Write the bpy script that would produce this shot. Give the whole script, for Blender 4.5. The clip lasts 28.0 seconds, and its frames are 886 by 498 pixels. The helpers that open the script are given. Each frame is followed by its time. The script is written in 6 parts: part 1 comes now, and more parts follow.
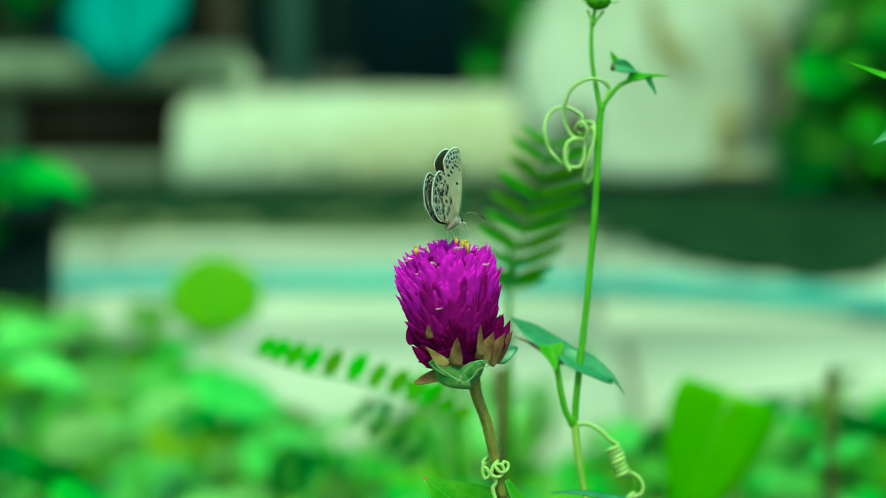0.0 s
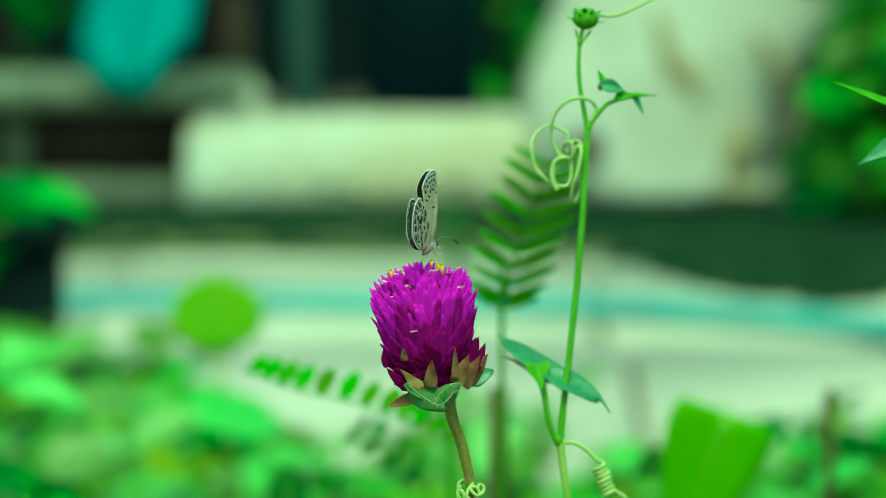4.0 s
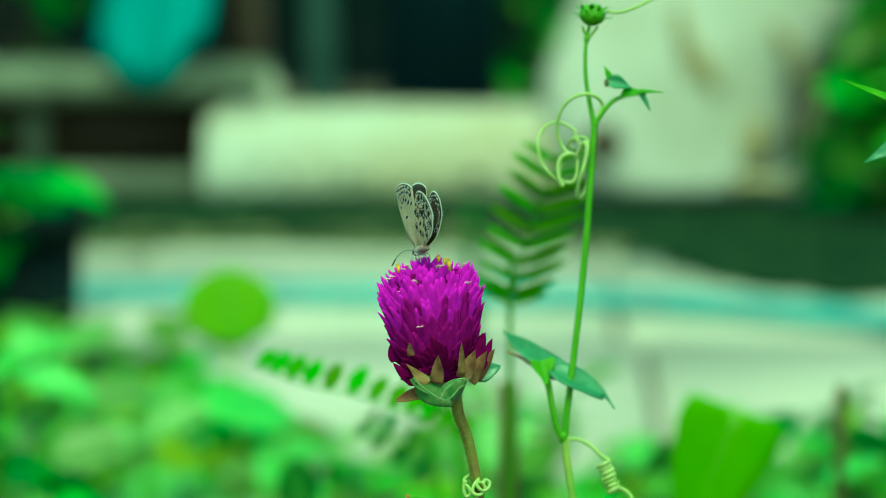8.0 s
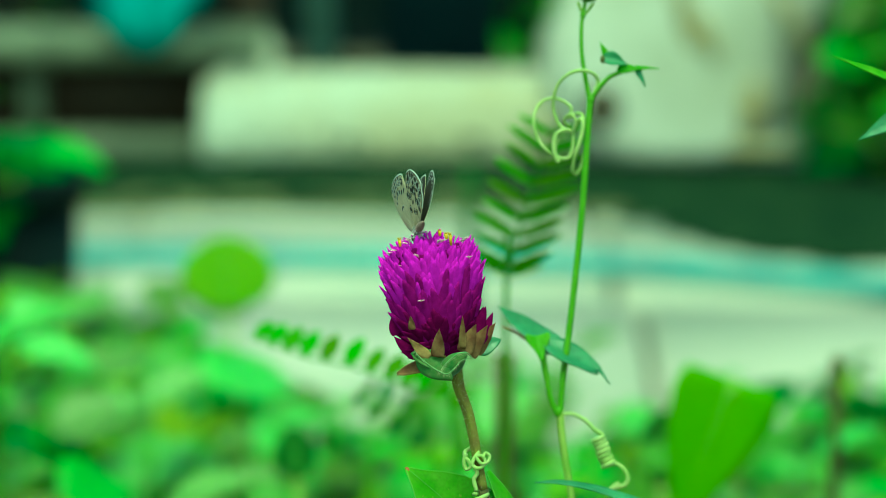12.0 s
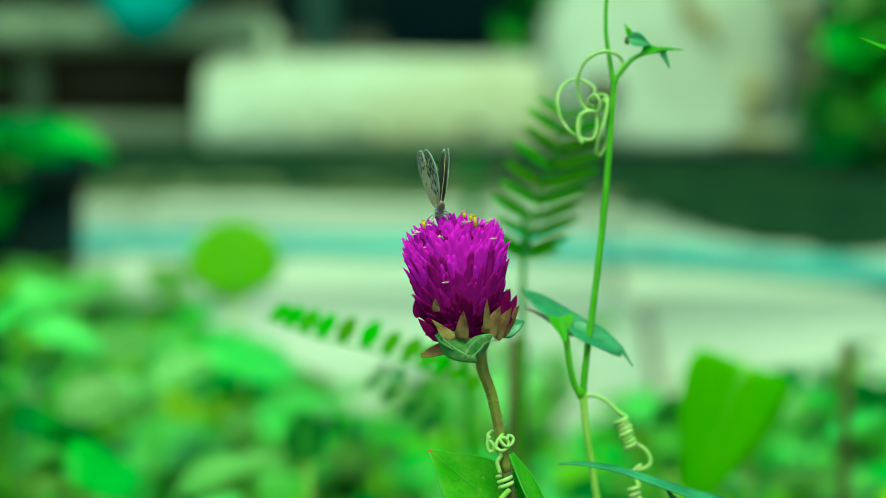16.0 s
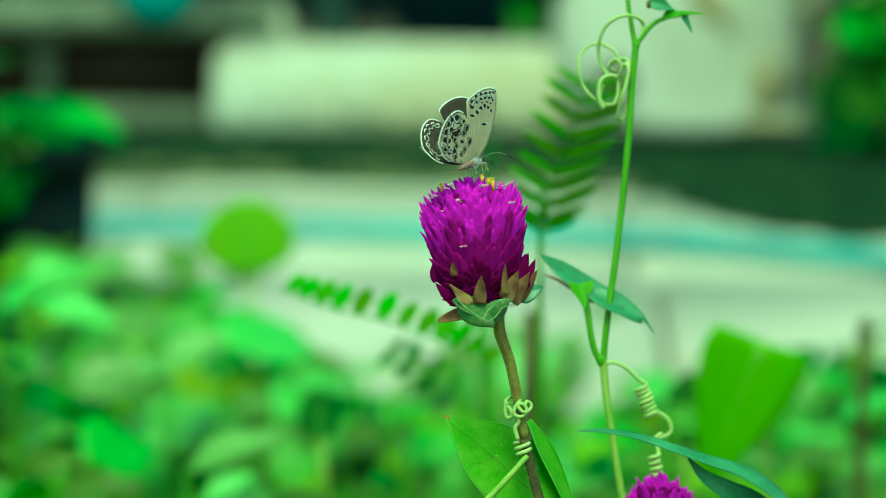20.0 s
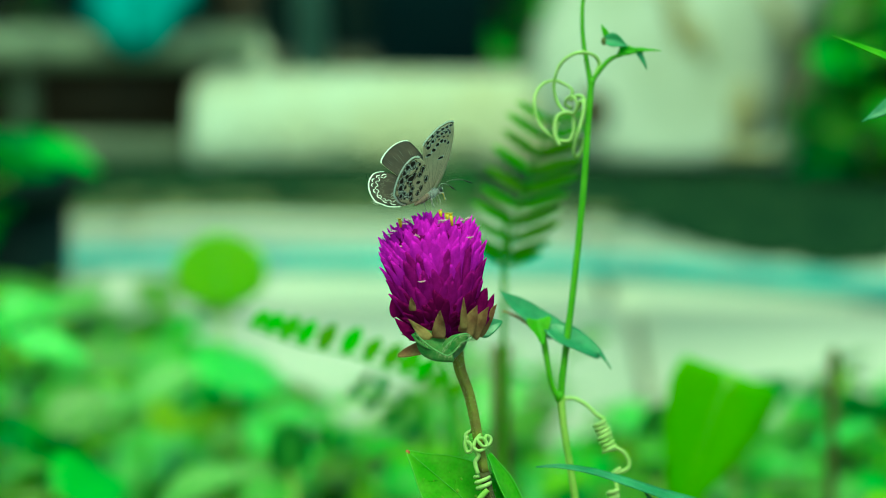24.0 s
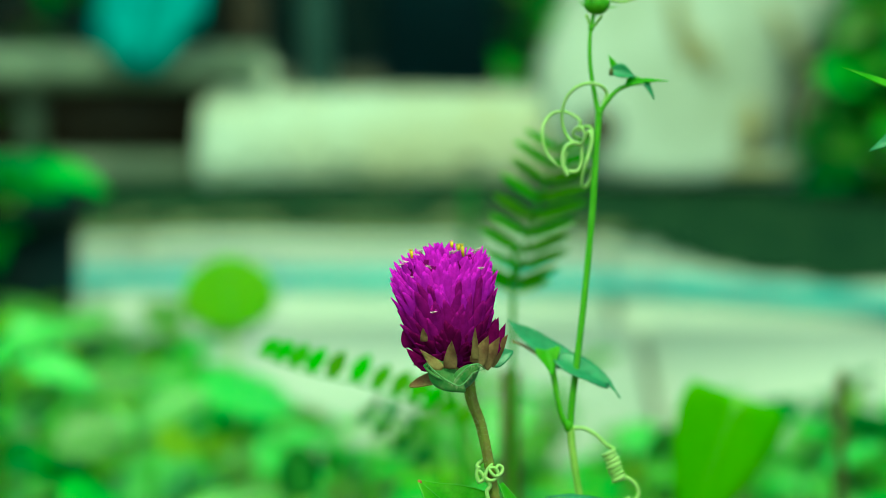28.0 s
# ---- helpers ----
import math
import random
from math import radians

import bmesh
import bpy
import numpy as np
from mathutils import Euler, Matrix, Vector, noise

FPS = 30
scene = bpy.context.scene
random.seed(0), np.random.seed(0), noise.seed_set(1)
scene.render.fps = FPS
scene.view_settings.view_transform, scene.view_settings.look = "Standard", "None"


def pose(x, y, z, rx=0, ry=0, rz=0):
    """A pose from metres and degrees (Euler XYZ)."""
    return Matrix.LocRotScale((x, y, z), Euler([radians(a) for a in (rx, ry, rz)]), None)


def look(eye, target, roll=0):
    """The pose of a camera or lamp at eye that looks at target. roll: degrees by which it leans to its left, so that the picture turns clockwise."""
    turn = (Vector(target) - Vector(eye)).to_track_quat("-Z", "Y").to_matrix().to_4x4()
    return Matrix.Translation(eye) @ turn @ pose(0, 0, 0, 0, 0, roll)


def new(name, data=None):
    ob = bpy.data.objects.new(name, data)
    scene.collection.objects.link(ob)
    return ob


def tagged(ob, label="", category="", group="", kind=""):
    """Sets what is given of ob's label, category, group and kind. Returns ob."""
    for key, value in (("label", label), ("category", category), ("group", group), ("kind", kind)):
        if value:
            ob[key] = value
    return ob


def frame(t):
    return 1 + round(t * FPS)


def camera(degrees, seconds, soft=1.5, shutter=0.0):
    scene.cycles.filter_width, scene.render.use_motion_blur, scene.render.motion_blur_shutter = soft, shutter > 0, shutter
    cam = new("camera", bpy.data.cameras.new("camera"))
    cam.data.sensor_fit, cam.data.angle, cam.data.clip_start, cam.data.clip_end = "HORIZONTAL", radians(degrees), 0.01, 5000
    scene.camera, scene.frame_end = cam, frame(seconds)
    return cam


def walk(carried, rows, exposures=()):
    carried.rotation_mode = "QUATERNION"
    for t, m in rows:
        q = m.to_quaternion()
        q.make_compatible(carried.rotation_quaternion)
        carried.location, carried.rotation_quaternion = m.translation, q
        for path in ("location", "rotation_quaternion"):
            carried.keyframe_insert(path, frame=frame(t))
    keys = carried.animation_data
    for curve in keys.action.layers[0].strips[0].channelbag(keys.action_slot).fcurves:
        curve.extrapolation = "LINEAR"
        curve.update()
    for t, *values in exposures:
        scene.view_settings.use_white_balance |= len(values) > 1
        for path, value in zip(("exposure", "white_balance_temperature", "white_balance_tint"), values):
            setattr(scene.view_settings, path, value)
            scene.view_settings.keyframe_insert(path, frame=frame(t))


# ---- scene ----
# The camera, held in the hand before a flower
cam = camera(20.0, 28.0, soft=0.95)
cam.data.dof.use_dof = True
cam.data.dof.focus_distance = 0.466
cam.data.dof.aperture_fstop = 13.0
cam.data.dof.aperture_blades = 0

PATH = [
    (0.0, (-0.00473, -0.46030, 0.50069), (0.00005, 0.00161, 0.43216), -0.52),
    (0.5, (-0.00573, -0.45966, 0.49942), (-0.00152, 0.00208, 0.42969), -0.05),
    (1.0, (-0.00409, -0.45877, 0.49940), (-0.00147, 0.00275, 0.42815), 0.19),
    (1.5, (-0.00129, -0.45876, 0.49891), (0.00076, 0.00306, 0.42959), -0.20),
    (2.0, (-0.00090, -0.45847, 0.49828), (-0.00010, 0.00320, 0.42790), -0.61),
    (2.5, (-0.00094, -0.45750, 0.49819), (0.00109, 0.00421, 0.42813), -0.35),
    (3.0, (0.00165, -0.45855, 0.50077), (0.00406, 0.00358, 0.43352), -0.24),
    (3.5, (0.00017, -0.46105, 0.50046), (0.00285, 0.00146, 0.43590), -0.49),
    (5.5, (0.00193, -0.45972, 0.49937), (0.00371, 0.00279, 0.43480), 0.42),
    (6.0, (0.00209, -0.45924, 0.49911), (0.00140, 0.00297, 0.43239), -0.08),
    (6.5, (0.00447, -0.45926, 0.50019), (0.00322, 0.00289, 0.43310), -0.73),
    (7.0, (0.00393, -0.45929, 0.50103), (0.00244, 0.00301, 0.43498), -0.11),
    (7.5, (0.00432, -0.46032, 0.50105), (0.00299, 0.00220, 0.43651), -0.33),
    (8.0, (0.00310, -0.46070, 0.50072), (0.00215, 0.00163, 0.43480), -0.12),
    (8.5, (0.00234, -0.46041, 0.50053), (0.00192, 0.00163, 0.43271), -0.09),
    (9.0, (0.00322, -0.46035, 0.50085), (0.00288, 0.00166, 0.43274), 0.09),
    (9.5, (0.00262, -0.46059, 0.50120), (0.00167, 0.00166, 0.43473), 0.06),
    (10.0, (0.00264, -0.46076, 0.50160), (0.00100, 0.00142, 0.43466), -0.16),
    (10.5, (0.00006, -0.46146, 0.50160), (-0.00046, 0.00064, 0.43414), 0.36),
    (11.0, (0.00117, -0.46173, 0.50152), (0.00155, 0.00035, 0.43387), 0.27),
    (11.5, (0.00298, -0.46268, 0.50359), (0.00273, -0.00099, 0.43336), -0.08),
    (12.0, (0.00357, -0.46240, 0.50359), (0.00294, -0.00111, 0.43080), 0.02),
    (12.5, (0.00129, -0.46405, 0.50341), (-0.00002, -0.00325, 0.42757), 0.00),
    (14.5, (-0.00097, -0.46209, 0.50205), (-0.00290, -0.00144, 0.42533), 0.00),
    (15.0, (-0.00206, -0.46254, 0.50252), (-0.00285, -0.00190, 0.42572), 0.28),
    (15.5, (-0.00230, -0.46170, 0.50244), (-0.00237, -0.00089, 0.42666), 0.51),
    (16.0, (-0.00193, -0.46158, 0.50197), (-0.00183, -0.00063, 0.42700), 0.24),
    (16.5, (-0.00259, -0.46012, 0.49947), (-0.00267, 0.00063, 0.42332), 0.42),
    (17.0, (-0.00282, -0.45871, 0.49700), (-0.00260, 0.00179, 0.41939), 0.28),
    (17.5, (-0.00185, -0.45815, 0.49614), (-0.00198, 0.00211, 0.41710), 0.09),
    (18.0, (-0.00313, -0.45823, 0.49710), (-0.00452, 0.00206, 0.41817), 0.32),
    (18.5, (-0.00281, -0.45879, 0.49927), (-0.00422, 0.00196, 0.42313), 0.33),
    (19.0, (-0.00348, -0.45969, 0.49921), (-0.00490, 0.00147, 0.42562), 0.36),
    (19.5, (-0.00459, -0.45946, 0.49756), (-0.00637, 0.00147, 0.42257), 0.32),
    (20.0, (-0.00368, -0.45790, 0.49660), (-0.00552, 0.00270, 0.41958), 0.36),
    (20.5, (-0.00272, -0.45803, 0.49660), (-0.00444, 0.00255, 0.41944), 0.64),
    (21.0, (-0.00248, -0.45816, 0.49753), (-0.00357, 0.00277, 0.42246), 0.68),
    (21.5, (-0.00124, -0.45990, 0.49975), (-0.00192, 0.00148, 0.42755), 0.16),
    (23.5, (0.00083, -0.45970, 0.49929), (0.00213, 0.00191, 0.42853), 0.39),
    (24.0, (0.00144, -0.45942, 0.49856), (0.00275, 0.00204, 0.42681), 0.02),
    (24.5, (0.00071, -0.45931, 0.49867), (0.00171, 0.00185, 0.42506), -0.12),
    (25.0, (0.00091, -0.45870, 0.49806), (0.00162, 0.00242, 0.42419), -0.03),
    (25.5, (0.00421, -0.45957, 0.49972), (0.00328, 0.00165, 0.42649), -0.79),
    (26.0, (0.00383, -0.46020, 0.50019), (0.00301, 0.00130, 0.42869), -0.68),
    (26.5, (0.00127, -0.46043, 0.50054), (0.00117, 0.00100, 0.42860), -0.45),
    (27.0, (-0.00010, -0.46043, 0.50088), (-0.00025, 0.00102, 0.42912), -0.21),
    (27.5, (0.00055, -0.46046, 0.50177), (0.00036, 0.00117, 0.43117), -0.13),
    (28.0, (0.00116, -0.46073, 0.50164), (0.00108, 0.00120, 0.43295), -0.24),
]
walk(cam, [(t, look(eye, target, roll)) for t, eye, target, roll in PATH],
     exposures=[(0.0, 0.85, 7000.0, -74.0), (28.0, 0.85, 7000.0, -74.0)])

# Light: a bright overcast sky, high soft sun behind clouds
world = bpy.data.worlds.new("sky")
scene.world = world
world.use_nodes = True
wn = world.node_tree
sky = wn.nodes.new("ShaderNodeTexSky")
sky.sky_type = "NISHITA"
sky.sun_disc = False
sky.sun_elevation = radians(66)
sky.sun_rotation = radians(184)
sky.air_density, sky.dust_density, sky.ozone_density = 1.0, 3.0, 1.0
wn.links.new(sky.outputs["Color"], wn.nodes["Background"].inputs["Color"])
wn.nodes["Background"].inputs["Strength"].default_value = 0.15
sun_data = bpy.data.lights.new("sun", "SUN")
sun_data.energy = 1.35
sun_data.angle = radians(25)
sun_data.color = (1.0, 0.97, 0.9)
sun = new("sun", sun_data)
sun.matrix_world = look((-0.3, -1.6, 7.0), (0, 1.5, 0))


# ---- materials ----
def shader(name, base, rough=0.5, scale=40.0, spread=0.25, bump=0.15, fine=6.0, second=None, piece=0.0,
           through_light=0.0, sheen=0.0, spec=0.5, coat=0.0, metal=0.0):
    """A node material: base colour broken by two scales of noise, relief, and light that passes through thin parts."""
    m = bpy.data.materials.new(name)
    m.use_nodes = True
    n, l = m.node_tree.nodes, m.node_tree.links
    bsdf = n["Principled BSDF"]
    out = n["Material Output"]
    co = n.new("ShaderNodeTexCoord")
    coarse = n.new("ShaderNodeTexNoise")
    coarse.inputs["Scale"].default_value = scale
    coarse.inputs["Detail"].default_value = 4.0
    grain = n.new("ShaderNodeTexNoise")
    grain.inputs["Scale"].default_value = scale * fine
    grain.inputs["Detail"].default_value = 3.0
    l.new(co.outputs["Object"], coarse.inputs["Vector"])
    l.new(co.outputs["Object"], grain.inputs["Vector"])
    mix = n.new("ShaderNodeMix")
    mix.data_type = "RGBA"
    other = second or tuple(c * (1 - spread) for c in base)
    mix.inputs[6].default_value = (*base, 1)
    mix.inputs[7].default_value = (*other, 1)
    ramp = n.new("ShaderNodeMapRange")
    ramp.inputs["From Min"].default_value, ramp.inputs["From Max"].default_value = 0.35, 0.68
    l.new(coarse.outputs["Fac"], ramp.inputs["Value"])
    l.new(ramp.outputs["Result"], mix.inputs[0])
    hsv = n.new("ShaderNodeHueSaturation")
    l.new(mix.outputs[2], hsv.inputs["Color"])
    val = n.new("ShaderNodeMapRange")
    val.inputs["To Min"].default_value, val.inputs["To Max"].default_value = 1 - spread * 0.5, 1 + spread * 0.5
    l.new(grain.outputs["Fac"], val.inputs["Value"])
    if piece:
        info = n.new("ShaderNodeObjectInfo")
        pv = n.new("ShaderNodeMapRange")
        pv.inputs["To Min"].default_value, pv.inputs["To Max"].default_value = 1 - piece, 1 + piece
        l.new(info.outputs["Random"], pv.inputs["Value"])
        mul = n.new("ShaderNodeMath")
        mul.operation = "MULTIPLY"
        l.new(val.outputs["Result"], mul.inputs[0])
        l.new(pv.outputs["Result"], mul.inputs[1])
        l.new(mul.outputs[0], hsv.inputs["Value"])
        hue = n.new("ShaderNodeMapRange")
        hue.inputs["To Min"].default_value, hue.inputs["To Max"].default_value = 0.5 - piece * 0.06, 0.5 + piece * 0.06
        l.new(info.outputs["Random"], hue.inputs["Value"])
        l.new(hue.outputs["Result"], hsv.inputs["Hue"])
    else:
        l.new(val.outputs["Result"], hsv.inputs["Value"])
    l.new(hsv.outputs["Color"], bsdf.inputs["Base Color"])
    bsdf.inputs["Roughness"].default_value = rough
    bsdf.inputs["Metallic"].default_value = metal
    bsdf.inputs["Specular IOR Level"].default_value = spec
    bsdf.inputs["Sheen Weight"].default_value = sheen
    bsdf.inputs["Coat Weight"].default_value = coat
    if bump:
        b = n.new("ShaderNodeBump")
        b.inputs["Strength"].default_value = bump
        b.inputs["Distance"].default_value = 0.3 / (scale * fine)
        l.new(grain.outputs["Fac"], b.inputs["Height"])
        l.new(b.outputs["Normal"], bsdf.inputs["Normal"])
    if through_light:
        tr = n.new("ShaderNodeBsdfTranslucent")
        l.new(hsv.outputs["Color"], tr.inputs["Color"])
        ms = n.new("ShaderNodeMixShader")
        ms.inputs[0].default_value = through_light
        l.new(bsdf.outputs[0], ms.inputs[1])
        l.new(tr.outputs[0], ms.inputs[2])
        l.new(ms.outputs[0], out.inputs["Surface"])
    return m


M = {}
# three bract tones: bright crown and shaded lower head are put into the colour
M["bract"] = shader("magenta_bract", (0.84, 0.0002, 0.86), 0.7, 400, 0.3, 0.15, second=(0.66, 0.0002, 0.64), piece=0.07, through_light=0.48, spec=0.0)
M["bract_mid"] = shader("half_shaded_bract", (0.43, 0.0002, 0.33), 0.7, 400, 0.4, 0.2, second=(0.28, 0.0002, 0.20), piece=0.07, through_light=0.4, spec=0.0)
M["bract_shaded"] = shader("shaded_crimson_bract", (0.22, 0.0003, 0.115), 0.7, 500, 0.45, 0.2, second=(0.13, 0.0003, 0.07), piece=0.07, through_light=0.32, spec=0.0)
M["bract_pale"] = shader("pale_bract_tip", (0.85, 0.50, 0.62), 0.5, 800, 0.2, 0.1, piece=0.15, through_light=0.2)
M["floret"] = shader("yellow_floret", (0.80, 0.50, 0.03), 0.5, 900, 0.25, 0.1, piece=0.1, through_light=0.2)
M["dry"] = shader("dry_tan_bract", (0.36, 0.24, 0.10), 0.65, 260, 0.6, 0.3, second=(0.26, 0.09, 0.06), piece=0.3, through_light=0.4, spec=0.1)
M["stem_dark"] = shader("dark_brown_stem", (0.055, 0.05, 0.018), 0.6, 500, 0.6, 0.6, second=(0.10, 0.085, 0.03), spec=0.15)
M["calyx"] = shader("hairy_green_bract", (0.06, 0.17, 0.03), 0.6, 500, 0.5, 0.5, second=(0.14, 0.20, 0.06), piece=0.1, through_light=0.2, sheen=0.2, spec=0.15)
M["rim"] = shader("grey_green_rim", (0.20, 0.32, 0.13), 0.6, 500, 0.4, 0.3, second=(0.12, 0.22, 0.07), spec=0.15)
M["stem"] = shader("brown_green_stem", (0.20, 0.21, 0.035), 0.6, 500, 0.5, 0.6, second=(0.16, 0.12, 0.035), spec=0.15)
M["hair"] = shader("pale_hair", (0.45, 0.42, 0.25), 0.6, 800, 0.1, 0.0, through_light=0.3)
M["vine"] = shader("green_vine", (0.11, 0.27, 0.008), 0.5, 160, 0.35, 0.2, second=(0.15, 0.32, 0.02), spec=0.25)
M["vine_pale"] = shader("pale_vine", (0.34, 0.42, 0.09), 0.5, 160, 0.3, 0.2, second=(0.22, 0.36, 0.05), spec=0.25)
M["tendril"] = shader("pale_tendril", (0.40, 0.54, 0.14), 0.5, 300, 0.3, 0.15, second=(0.50, 0.58, 0.22), through_light=0.15, spec=0.3)
M["leaf_near"] = shader("fresh_leaf", (0.14, 0.39, 0.012), 0.5, 250, 0.5, 0.4, second=(0.21, 0.45, 0.03), through_light=0.4, spec=0.2)
M["leaf_teal"] = shader("blue_green_leaf", (0.11, 0.29, 0.12), 0.34, 130, 0.6, 0.4, second=(0.045, 0.16, 0.055), through_light=0.2, spec=0.6)
M["leaf_mark"] = shader("yellow_leaf_spot", (0.24, 0.40, 0.04), 0.6, 400, 0.3, 0.1, spec=0.1)
M["leaf_tip"] = shader("red_leaf_tip", (0.42, 0.10, 0.04), 0.6, 400, 0.3, 0.1)
M["rib"] = shader("leaf_rib", (0.22, 0.48, 0.05), 0.5, 200, 0.2, 0.1)
# leaf_light and leaf_shade put sunlight and shade on the foliage into the colour
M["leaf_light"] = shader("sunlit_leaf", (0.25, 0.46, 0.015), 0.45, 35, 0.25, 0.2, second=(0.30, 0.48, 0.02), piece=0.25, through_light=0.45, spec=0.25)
M["leaf_broad"] = shader("broad_green_leaf", (0.19, 0.45, 0.004), 0.55, 35, 0.3, 0.2, second=(0.15, 0.41, 0.004), through_light=0.4, spec=0.12)
M["leaf_mid"] = shader("garden_leaf", (0.17, 0.39, 0.018), 0.36, 35, 0.45, 0.2, second=(0.08, 0.25, 0.012), piece=0.45, through_light=0.38, spec=0.5)
M["leaf_cool"] = shader("glossy_leaf", (0.22, 0.46, 0.065), 0.32, 35, 0.4, 0.2, second=(0.11, 0.31, 0.028), piece=0.4, through_light=0.22, spec=0.75)
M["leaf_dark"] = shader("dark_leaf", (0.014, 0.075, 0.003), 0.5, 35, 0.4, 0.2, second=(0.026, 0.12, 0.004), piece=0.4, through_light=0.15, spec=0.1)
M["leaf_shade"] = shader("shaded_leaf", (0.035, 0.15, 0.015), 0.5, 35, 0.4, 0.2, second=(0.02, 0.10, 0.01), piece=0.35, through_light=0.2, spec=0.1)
M["fern"] = shader("fern_leaflet", (0.105, 0.31, 0.005), 0.55, 90, 0.35, 0.2, second=(0.15, 0.36, 0.008), piece=0.3, through_light=0.35, spec=0.1)
M["wing_under"] = shader("cream_grey_wing_scales", (0.84, 0.72, 0.52), 0.7, 260, 0.3, 0.3, second=(0.70, 0.58, 0.40), spec=0.08, through_light=0.45)
M["wing_upper"] = shader("dark_brown_wing_scales", (0.050, 0.034, 0.024), 0.6, 330, 0.5, 0.3, second=(0.022, 0.016, 0.012), spec=0.25, through_light=0.12)
M["spot"] = shader("black_brown_wing_spot", (0.022, 0.014, 0.010), 0.65, 900, 0.3, 0.1, spec=0.2)
M["chevron"] = shader("brown_wing_mark", (0.20, 0.13, 0.07), 0.65, 700, 0.4, 0.1, second=(0.12, 0.08, 0.045), spec=0.1)
M["fringe"] = shader("white_wing_fringe", (0.86, 0.86, 0.80), 0.7, 900, 0.1, 0.1, through_light=0.3, spec=0.1)
M["pale_scale"] = shader("pale_grey_wing_scales", (0.13, 0.11, 0.09), 0.7, 900, 0.3, 0.1, spec=0.1)
M["vein"] = shader("pale_wing_vein", (0.50, 0.39, 0.24), 0.6, 900, 0.15, 0.1)
M["fur"] = shader("grey_body_fur", (0.36, 0.33, 0.32), 0.8, 1500, 0.5, 0.5, second=(0.18, 0.16, 0.16), sheen=0.3, spec=0.2)
M["abdomen"] = shader("buff_abdomen", (0.30, 0.19, 0.16), 0.75, 1200, 0.5, 0.4, second=(0.16, 0.10, 0.08), sheen=0.2, spec=0.15)
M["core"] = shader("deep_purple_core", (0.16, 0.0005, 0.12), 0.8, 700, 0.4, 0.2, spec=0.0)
M["black"] = shader("black_chitin", (0.012, 0.010, 0.010), 0.3, 900, 0.2, 0.1)
M["leg"] = shader("pale_banded_leg", (0.55, 0.52, 0.48), 0.6, 2500, 0.6, 0.1, second=(0.12, 0.10, 0.09))
M["concrete"] = shader("pale_concrete", (0.51, 0.48, 0.39), 0.85, 2.2, 0.22, 0.25, 30, second=(0.39, 0.39, 0.31), piece=0.06, spec=0.2)
# damp olive concrete, darkened further for the shade before the kerb
M["damp"] = shader("damp_and_shaded_concrete", (0.085, 0.090, 0.036), 0.8, 5, 0.3, 0.3, 20, second=(0.14, 0.14, 0.065), spec=0.15)
M["soil"] = shader("dark_soil", (0.07, 0.055, 0.035), 0.95, 9, 0.5, 0.6, 12, second=(0.04, 0.04, 0.025), spec=0.2)
M["cream"] = shader("weathered_cream_paint", (0.43, 0.44, 0.36), 0.7, 4.5, 0.35, 0.2, 14, second=(0.36, 0.32, 0.20), spec=0.2)
M["white"] = shader("stained_white_plaster", (0.51, 0.50, 0.43), 0.7, 6, 0.4, 0.2, 15, second=(0.34, 0.33, 0.24), spec=0.2)
M["rust"] = shader("rust_stain", (0.30, 0.23, 0.10), 0.8, 12, 0.4, 0.2, 8, second=(0.38, 0.34, 0.20), spec=0.1)
M["turquoise"] = shader("turquoise_plastic", (0.10, 0.27, 0.26), 0.5, 9, 0.35, 0.1, 10, second=(0.12, 0.36, 0.32), spec=0.3)
M["tarp"] = shader("turquoise_tarpaulin", (0.018, 0.28, 0.27), 0.5, 6, 0.4, 0.3, 8, second=(0.01, 0.15, 0.17), through_light=0.15)
# near-black green: moss, with ground shade put into the same colour
M["moss"] = shader("dark_moss_and_shade", (0.008, 0.021, 0.010), 0.95, 14, 0.5, 0.5, 10, second=(0.022, 0.042, 0.018), spec=0.03)
M["wood_grey"] = shader("weathered_grey_wood", (0.16, 0.175, 0.12), 0.8, 9, 0.35, 0.4, 10, second=(0.09, 0.10, 0.07), piece=0.1, spec=0.2)
M["wood_brown"] = shader("dark_brown_wood", (0.03, 0.018, 0.010), 0.7, 9, 0.4, 0.4, 10, second=(0.018, 0.012, 0.008), piece=0.15, spec=0.2)
M["pot"] = shader("black_plastic_pot", (0.004, 0.010, 0.009), 0.6, 9, 0.3, 0.1, 10, spec=0.1)
M["navy"] = shader("dark_blue_paint", (0.010, 0.030, 0.042), 0.5, 5, 0.3, 0.2, 10, spec=0.2)
# fence green taken almost to black: the shade back there is in the colour
M["shade_wall"] = shader("shaded_fence_green", (0.005, 0.032, 0.032), 0.8, 3, 0.5, 0.2, 10)
M["grey_pole"] = shader("grey_painted_steel", (0.13, 0.23, 0.20), 0.5, 12, 0.3, 0.1, 10)
M["brown_tip"] = shader("dry_brown_tip", (0.12, 0.12, 0.03), 0.8, 60, 0.4, 0.3)


# ---- mesh helpers ----
def V(p):
    return Vector(p)


def link(name, bm, material, parent=None, label=""):
    me = bpy.data.meshes.new(name)
    bm.to_mesh(me)
    bm.free()
    for m in (material if isinstance(material, (list, tuple)) else [material]):
        me.materials.append(m)
    for p in me.polygons:
        p.use_smooth = True
    ob = new(name, me)
    if parent is not None:
        ob.parent = parent
    if label:
        ob["label"] = label
    return ob


def part(name, bm, material, parent, label=""):
    return link(name, bm, material, parent, label)


def thing(name, at, label, category, group="", kind=""):
    ob = new(name)
    ob.empty_display_size = 0.01
    ob.location = at
    return tagged(ob, label, category, group, kind)


